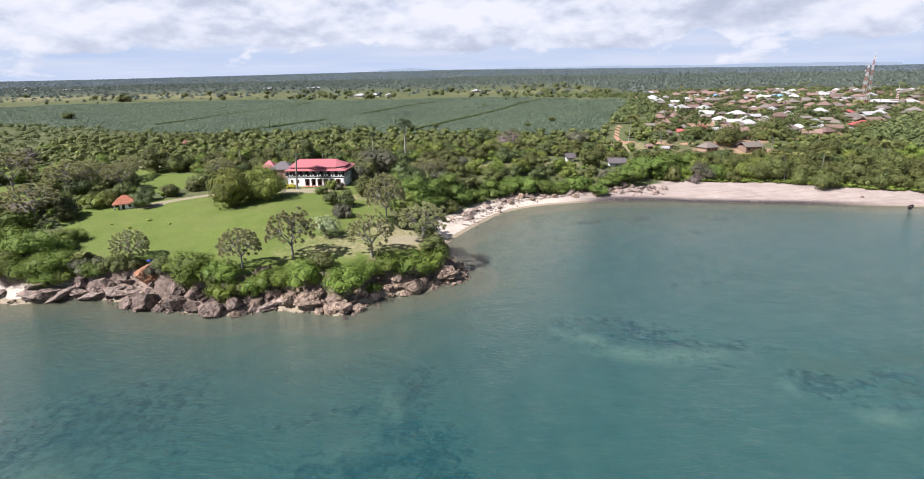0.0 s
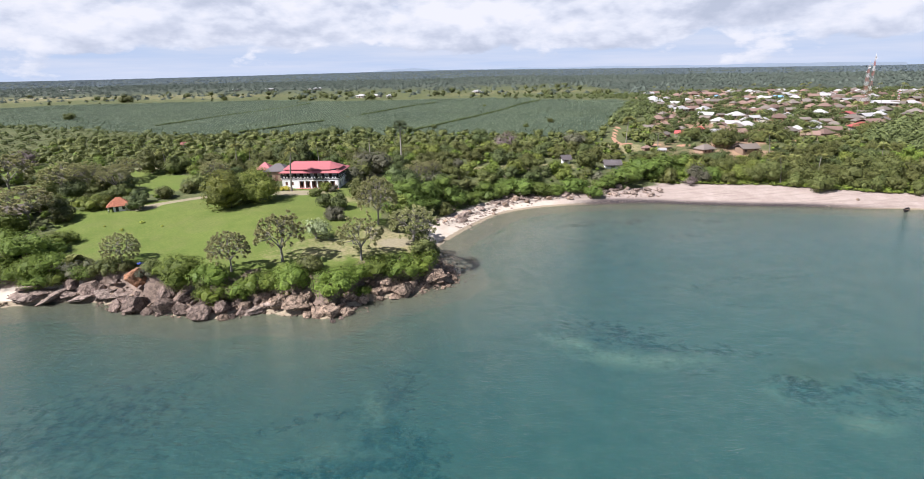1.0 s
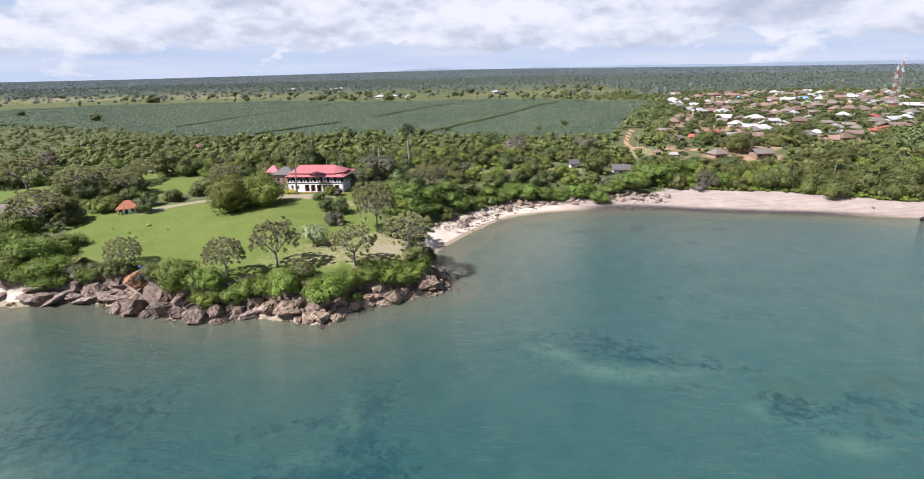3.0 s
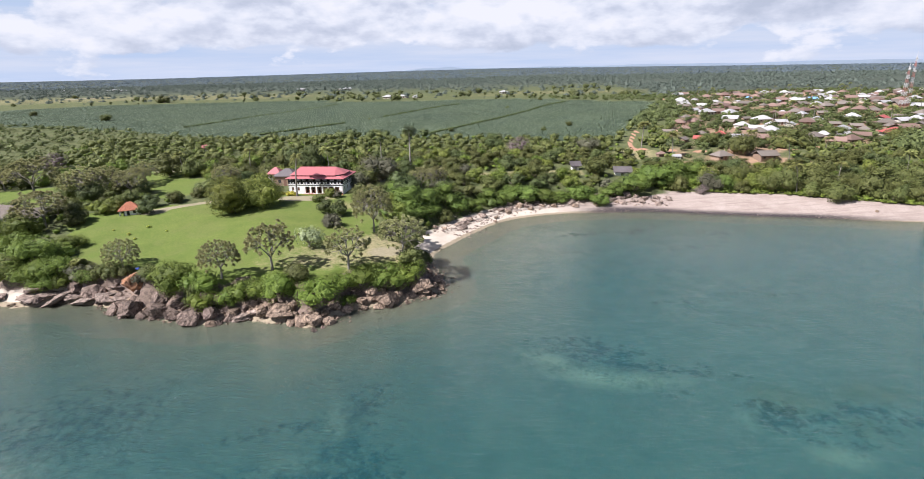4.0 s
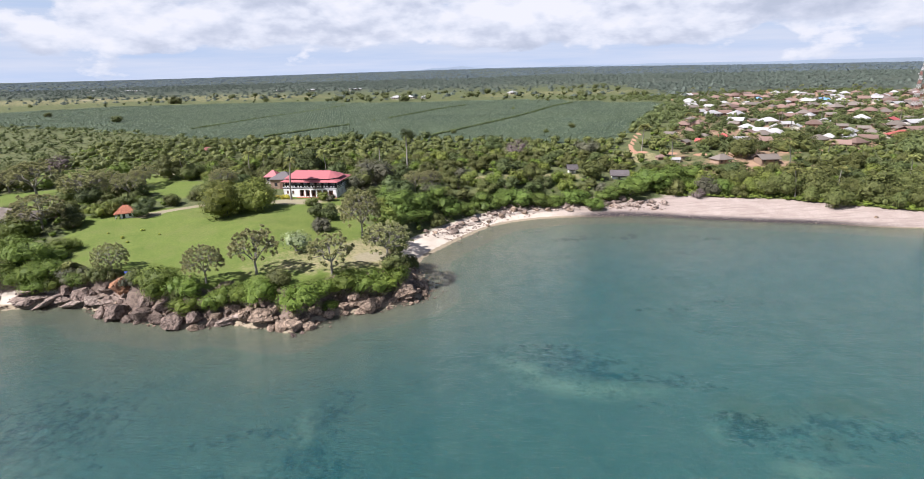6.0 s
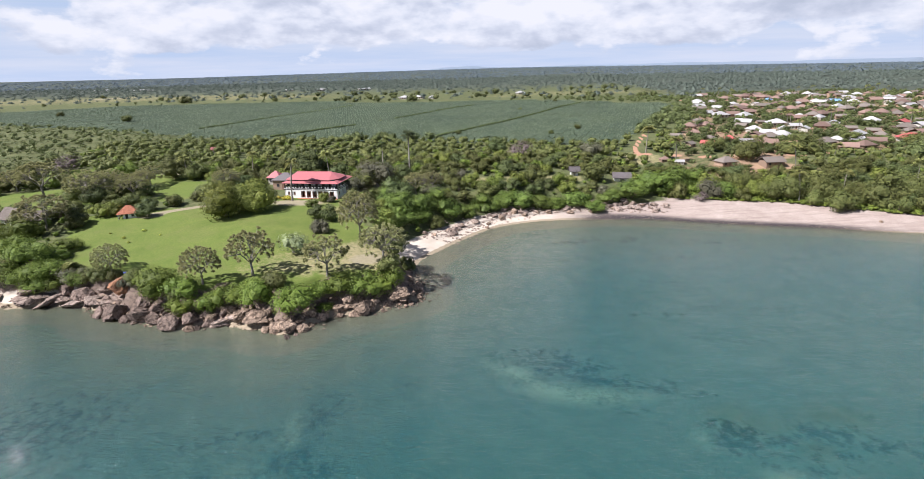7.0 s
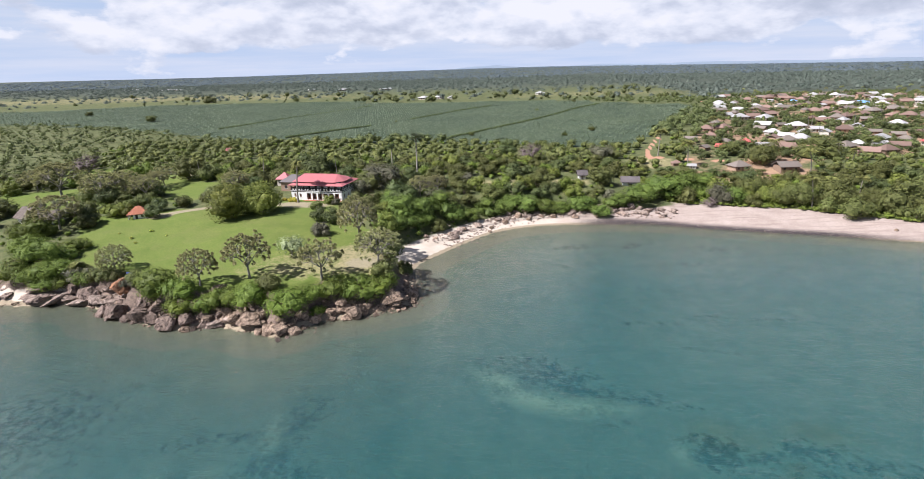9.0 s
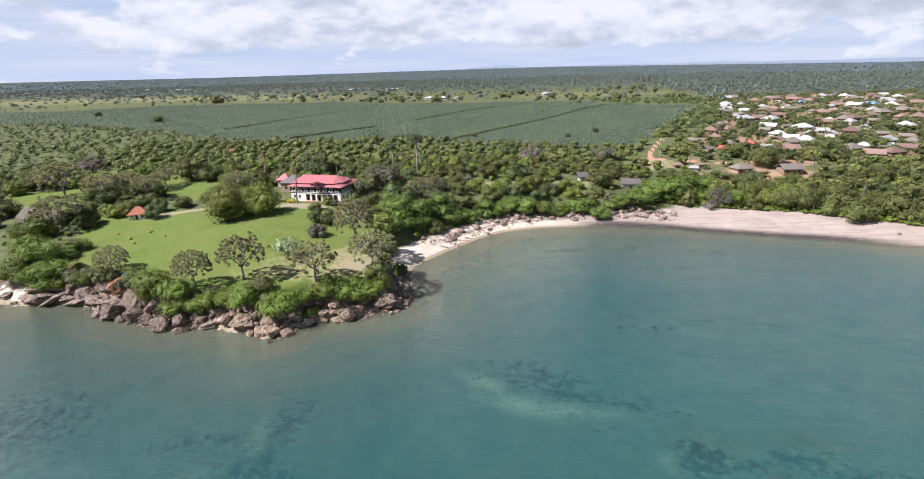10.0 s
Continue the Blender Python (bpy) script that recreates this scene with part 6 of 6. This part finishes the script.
def thatched(name, x, y, turn, w, d, h, peak, label, open_front=True, roof=None):
    """A low building under a shaggy thatched roof, open towards the sea between posts."""
    ob = empty(name, x, y, level(x, y), turn)
    tagged(ob, label, "hut")
    wall = Build().box((-w / 2, d / 2 - 0.25, -0.6), (w / 2, d / 2, h)).box((-w / 2, -d / 2, -0.6), (-w / 2 + 0.25, d / 2 - 0.25, h)).box((w / 2 - 0.25, -d / 2, -0.6), (w / 2, d / 2 - 0.25, h))
    wall.box((-w / 2 + 0.25, -d / 2, -0.6), (-w * 0.1, -d / 2 + 0.25, h * 0.5 if open_front else h)).box((w * 0.12, -d / 2, -0.6), (w / 2 - 0.25, -d / 2 + 0.25, h * 0.5 if open_front else h))
    part("wall", wall, WHITE if open_front else LIME, ob)
    part("floor", Build().box((-w / 2 + 0.25, -d / 2 + 0.25, -0.6), (w / 2 - 0.25, d / 2 - 0.25, 0.04)), CONCRETE, ob)
    for k in (-0.1, 0.12):
        part("post", Build().box((w * k - 0.09, -d / 2 + 0.03, 0.04), (w * k + 0.09, -d / 2 + 0.2, h)), BROWN_WOOD, ob)
    r = part("roof", gable(Build(), -w / 2 - 0.7, -d / 2 - 0.8, w / 2 + 0.7, d / 2 + 0.8, h - 0.25, peak, 0.25), roof or THATCH, ob, "weathered grey thatch" if roof is None else "")
    rng, tuft = np.random.default_rng(int(abs(x)) + 3), Build()
    n = 700
    u, v = rng.uniform(-w / 2 - 0.75, w / 2 + 0.75, n), rng.uniform(-1, 1, n)
    yy = v * (d / 2 + 0.85)
    zz = peak + (h - 0.25 - peak) * np.abs(v) + 0.03
    leaves(tuft, np.stack([u, yy, zz], 1), np.stack([0 * u + rng.normal(size=n) * 0.2, np.sign(v) * 0.6, 1 + 0 * u], 1), rng.uniform(0.15, 0.4, n), rng, 0.5)
    part("thatch_ends", tuft, roof or THATCH, r)


thatched("thatched_hut", -112.8, 146.2, 12, 6.5, 5, 1.9, 3.6, "grey palm-thatched beach bar with low white walls")
thatched("thatched_hut", -119.6, 147.4, -20, 5, 5, 2.0, 4.4, "grey palm-thatched hut beside the beach bar")
for (x, y, w), turn in zip(CABIN_AT, (-8, 5)):
    thatched("cabin", x, y, turn, w * 0.85, w * 0.6, 1.9, 3.3, "small cabin with a dark roof and pale walls", True, ROOF_GREY)
thatched("cabin", -114.2, 260, 5, 2.2, 2.2, 2.2, 3.0, "small far hut with a faded red roof", True, ROOF_RED)


def village_house(name, wall_mat, roof_mat, form, label):
    """A one-storey house one metre long at unit size, with walls, roof, door and windows."""
    ob = new(name)
    d, h = 0.72, 0.29
    part("wall", Build().box((-0.46, -d / 2, -0.15), (0.46, d / 2, h)), wall_mat, ob)
    roof = Build()
    (hip if form == "hip" else gable)(roof, -0.54, -d / 2 - 0.09, 0.54, d / 2 + 0.09, h - 0.02, h + (0.26 if form == "hip" else 0.2), thick=0.02)
    part("roof", roof, roof_mat, ob)
    part("door", Build().box((-0.06, -d / 2 - 0.006, 0), (0.06, -d / 2 + 0.01, 0.23)), BROWN_WOOD, ob)
    for x in (-0.28, 0.26):
        part("window", Build().box((x - 0.055, -d / 2 - 0.006, 0.1), (x + 0.055, -d / 2 + 0.01, 0.21)), DARK_WOOD, ob)
    return tagged(ob, label, "house", "village houses")


KINDS = {
    "pale": [village_house("village_house", LIME, IRON_PALE, f, "village house with a bright pale iron roof") for f in ("gable", "hip")],
    "red": [village_house("village_house", LIME, IRON_RED, f, "village house with a red iron roof") for f in ("gable", "hip")],
    "rust": [village_house("village_house", MUD, IRON_RUST, f, "village house with a rusty brown iron roof") for f in ("gable", "hip")],
    "thatch": [village_house("village_house", MUD, THATCH, f, "mud-walled village house under grey thatch") for f in ("gable", "hip")],
    "blue": [village_house("village_house", LIME, IRON_BLUE, f, "village house with a blue iron roof") for f in ("gable", "hip")],
}
town = np.random.default_rng(17)
placed = []


def settle(kind, x, y, w, turn=None):
    m = pose(x, y, level(x, y), 0, 0, town.uniform(-55, 55) if turn is None else turn) @ Matrix.Diagonal((w, w, min(w, 7.5), 1))
    placed.append((x, y))
    return copy_thing(KINDS[kind][len(placed) % 2], m)


for kind, rows in (("pale", PALE_HOUSE_AT), ("red", RED_HOUSE_AT), ("rust", RUST_HOUSE_AT), ("thatch", THATCH_HOUSE_AT), ("blue", BLUE_HOUSE_AT)):
    for x, y, w in rows:
        settle(kind, x, y, w * 0.85)
for x, y in scatter(town, 420, (110, 236), (480, 560), 7.4, placed):
    if inside(np.array([x]), np.array([y]), VILLAGE)[0] and wobble(x, y, 19, 2) > -0.12 and line_distance(np.array([x]), np.array([y]), RED_ROAD)[0] > 8:
        settle(str(town.choice(["pale", "pale", "rust", "thatch", "thatch", "rust", "rust", "thatch"])), x, y, town.uniform(5.5, 10))
for x, y, w in ((-78, 655, 12), (-60, 660, 9), (-45, 652, 8), (-250, 905, 20), (-310, 920, 16), (-180, 900, 18), (-640, 1050, 30), (-760, 1100, 26), (60, 700, 10), (318, 372, 15), (332, 366, 10)):
    settle("pale", x, y, w)
spots = scatter(town, 1900, (100, 225), (540, 620), 4.6, placed)
spots = spots[inside(spots[:, 0], spots[:, 1], VILLAGE) & (line_distance(spots[:, 0], spots[:, 1], RED_ROAD) > 5)]
shade_trees = []
for k, (x, y) in enumerate(spots):
    if k % 22 == 0:
        plant_at(PALMS[k % 3], x, y, town.uniform(6, 9), k * 50, 1, 0, "coconut palm between the village houses", "palm", "village palms")
    else:
        shade_trees.append((SMALLS[k % 3], x, y, town.uniform(4, 8.5), k * 0.9, 0.8))
for x, y in scatter(town, 260, (104, 236), (300, 380), 5.5, [*placed, *spots.tolist()]):
    if inside(np.array([x]), np.array([y]), VILLAGE)[0] and line_distance(np.array([x]), np.array([y]), RED_ROAD)[0] > 5:
        shade_trees.append((MIDDLING[2], x, y, town.uniform(5, 10), x, 0.75))
joined("village_trees", shade_trees, "green shade trees between the village houses", "trees")

# ---- masts ----
def mast(x, y, tall, foot, label):
    """A lattice mast banded red and white, with dishes near its top."""
    ob = empty("lattice_mast", x, y, level(x, y), 15)
    tagged(ob, label, "mast")
    n = 10
    for k in range(n):
        z0, z1 = tall * k / n, tall * (k + 1) / n
        r0, r1 = foot * (1 - 0.82 * k / n), foot * (1 - 0.82 * (k + 1) / n)
        b, c = Build(), [(-1, -1), (1, -1), (1, 1), (-1, 1)]
        for q in range(4):
            (ax, ay), (bx, by) = c[q], c[(q + 1) % 4]
            b.tube([(ax * r0, ay * r0, z0), (ax * r1, ay * r1, z1)], [0.09, 0.09], 4)
            b.tube([(ax * r0, ay * r0, z0), (bx * r1, by * r1, z1)], [0.045, 0.045], 4)
            b.tube([(bx * r0, by * r0, z0), (ax * r1, ay * r1, z1)], [0.045, 0.045], 4)
            b.tube([(ax * r1, ay * r1, z1), (bx * r1, by * r1, z1)], [0.045, 0.045], 4)
        part("section", b, STEEL_RED if k % 2 == 0 else STEEL_WHITE, ob, "red lattice section" if k % 2 == 0 else "white lattice section")
    for k, z in enumerate((0.72, 0.84, 0.95)):
        a = 2.0 * k
        part("dish", Build().tube([(math.cos(a) * 1.0, math.sin(a) * 1.0, tall * z), (math.cos(a) * 1.5, math.sin(a) * 1.5, tall * z)], [0.15, 0.55], 12), STEEL_WHITE, ob, "white dish antenna")
    part("antenna", Build().tube([(0, 0, tall - 0.3), (0, 0, tall + 3)], [0.12, 0.05], 6), STEEL_WHITE, ob)


mast(301.5, 372, 27.5, 1.4, "tall red and white lattice radio mast in the village")
mast(306.5, 374, 33.5, 1.15, "slimmer and taller red and white lattice mast")
mast(338, 384, 10, 0.8, "short red and white lattice mast")


def boat():
    ob = empty("boat", 144.3, 153.4, -0.1, 35)
    tagged(ob, "small dark wooden boat at the water's edge", "boat")
    b, s = Build(), np.linspace(-1, 1, 11)
    ring = []
    for u in s:
        w = 0.65 * (1 - abs(u) ** 2.6) + 0.02
        ring.append([(2.3 * u, -w, 0.62 + 0.25 * u * u), (2.3 * u, -w * 0.75, 0.2), (2.3 * u, 0, 0.05), (2.3 * u, w * 0.75, 0.2), (2.3 * u, w, 0.62 + 0.25 * u * u)])
    k = np.arange(4)
    faces = np.concatenate([np.stack([i * 5 + k, i * 5 + k + 1, (i + 1) * 5 + k + 1, (i + 1) * 5 + k], 1) for i in range(10)])
    part("hull", b.add(np.array(ring), faces), DARK_WOOD, ob)
    for x in (-0.9, 0.4):
        part("thwart", Build().box((x - 0.12, -0.55, 0.45), (x + 0.12, 0.55, 0.5)), BROWN_WOOD, ob)


boat()
post = empty("garden_post", -56.4, 148.2, level(-56.4, 148.2))
tagged(post, "slim dark wooden post on the lawn", "post")
part("pole", Build().tube([(0, 0, -0.2), (0, 0, 2.3)], [0.11, 0.09], 8), DARK_WOOD, post)
part("head", Build().tube([(0, 0, 2.3), (0, 0, 2.42), (0, 0, 2.75), (0, 0, 2.85)], [0.1, 0.2, 0.2, 0.04], 8), DARK_WOOD, post)
b = Build()
lumps(b, np.array([(0, 0, 0.35), (0.6, 0.2, 0.3), (-0.5, 0.1, 0.3)]), np.array([0.36, 0.28, 0.25]), np.random.default_rng(3))
bundle = new("tarpaulin", b.mesh("tarpaulin", TARP))
bundle.location = (-62.6, 110.2, level(-62.6, 110.2))
tagged(bundle, "blue tarpaulin bundle under a tree", "tarpaulin")

drop_proto(*UMBRELLA, *SPREADING, *MIDDLING, *SMALLS, *WOODS, *DARKS, *BRIGHTS, *YELLOWS, *SHRUBS, *SHRUBS_DARK, *SHRUBS_GREY, *PALES, *GREYS, *TWIGS, *PALMS, SLIM_PALM, FAN_PALM, *SPIKY, CROTON, HOUSE_CROTON,
           *(h for pair in KINDS.values() for h in pair))
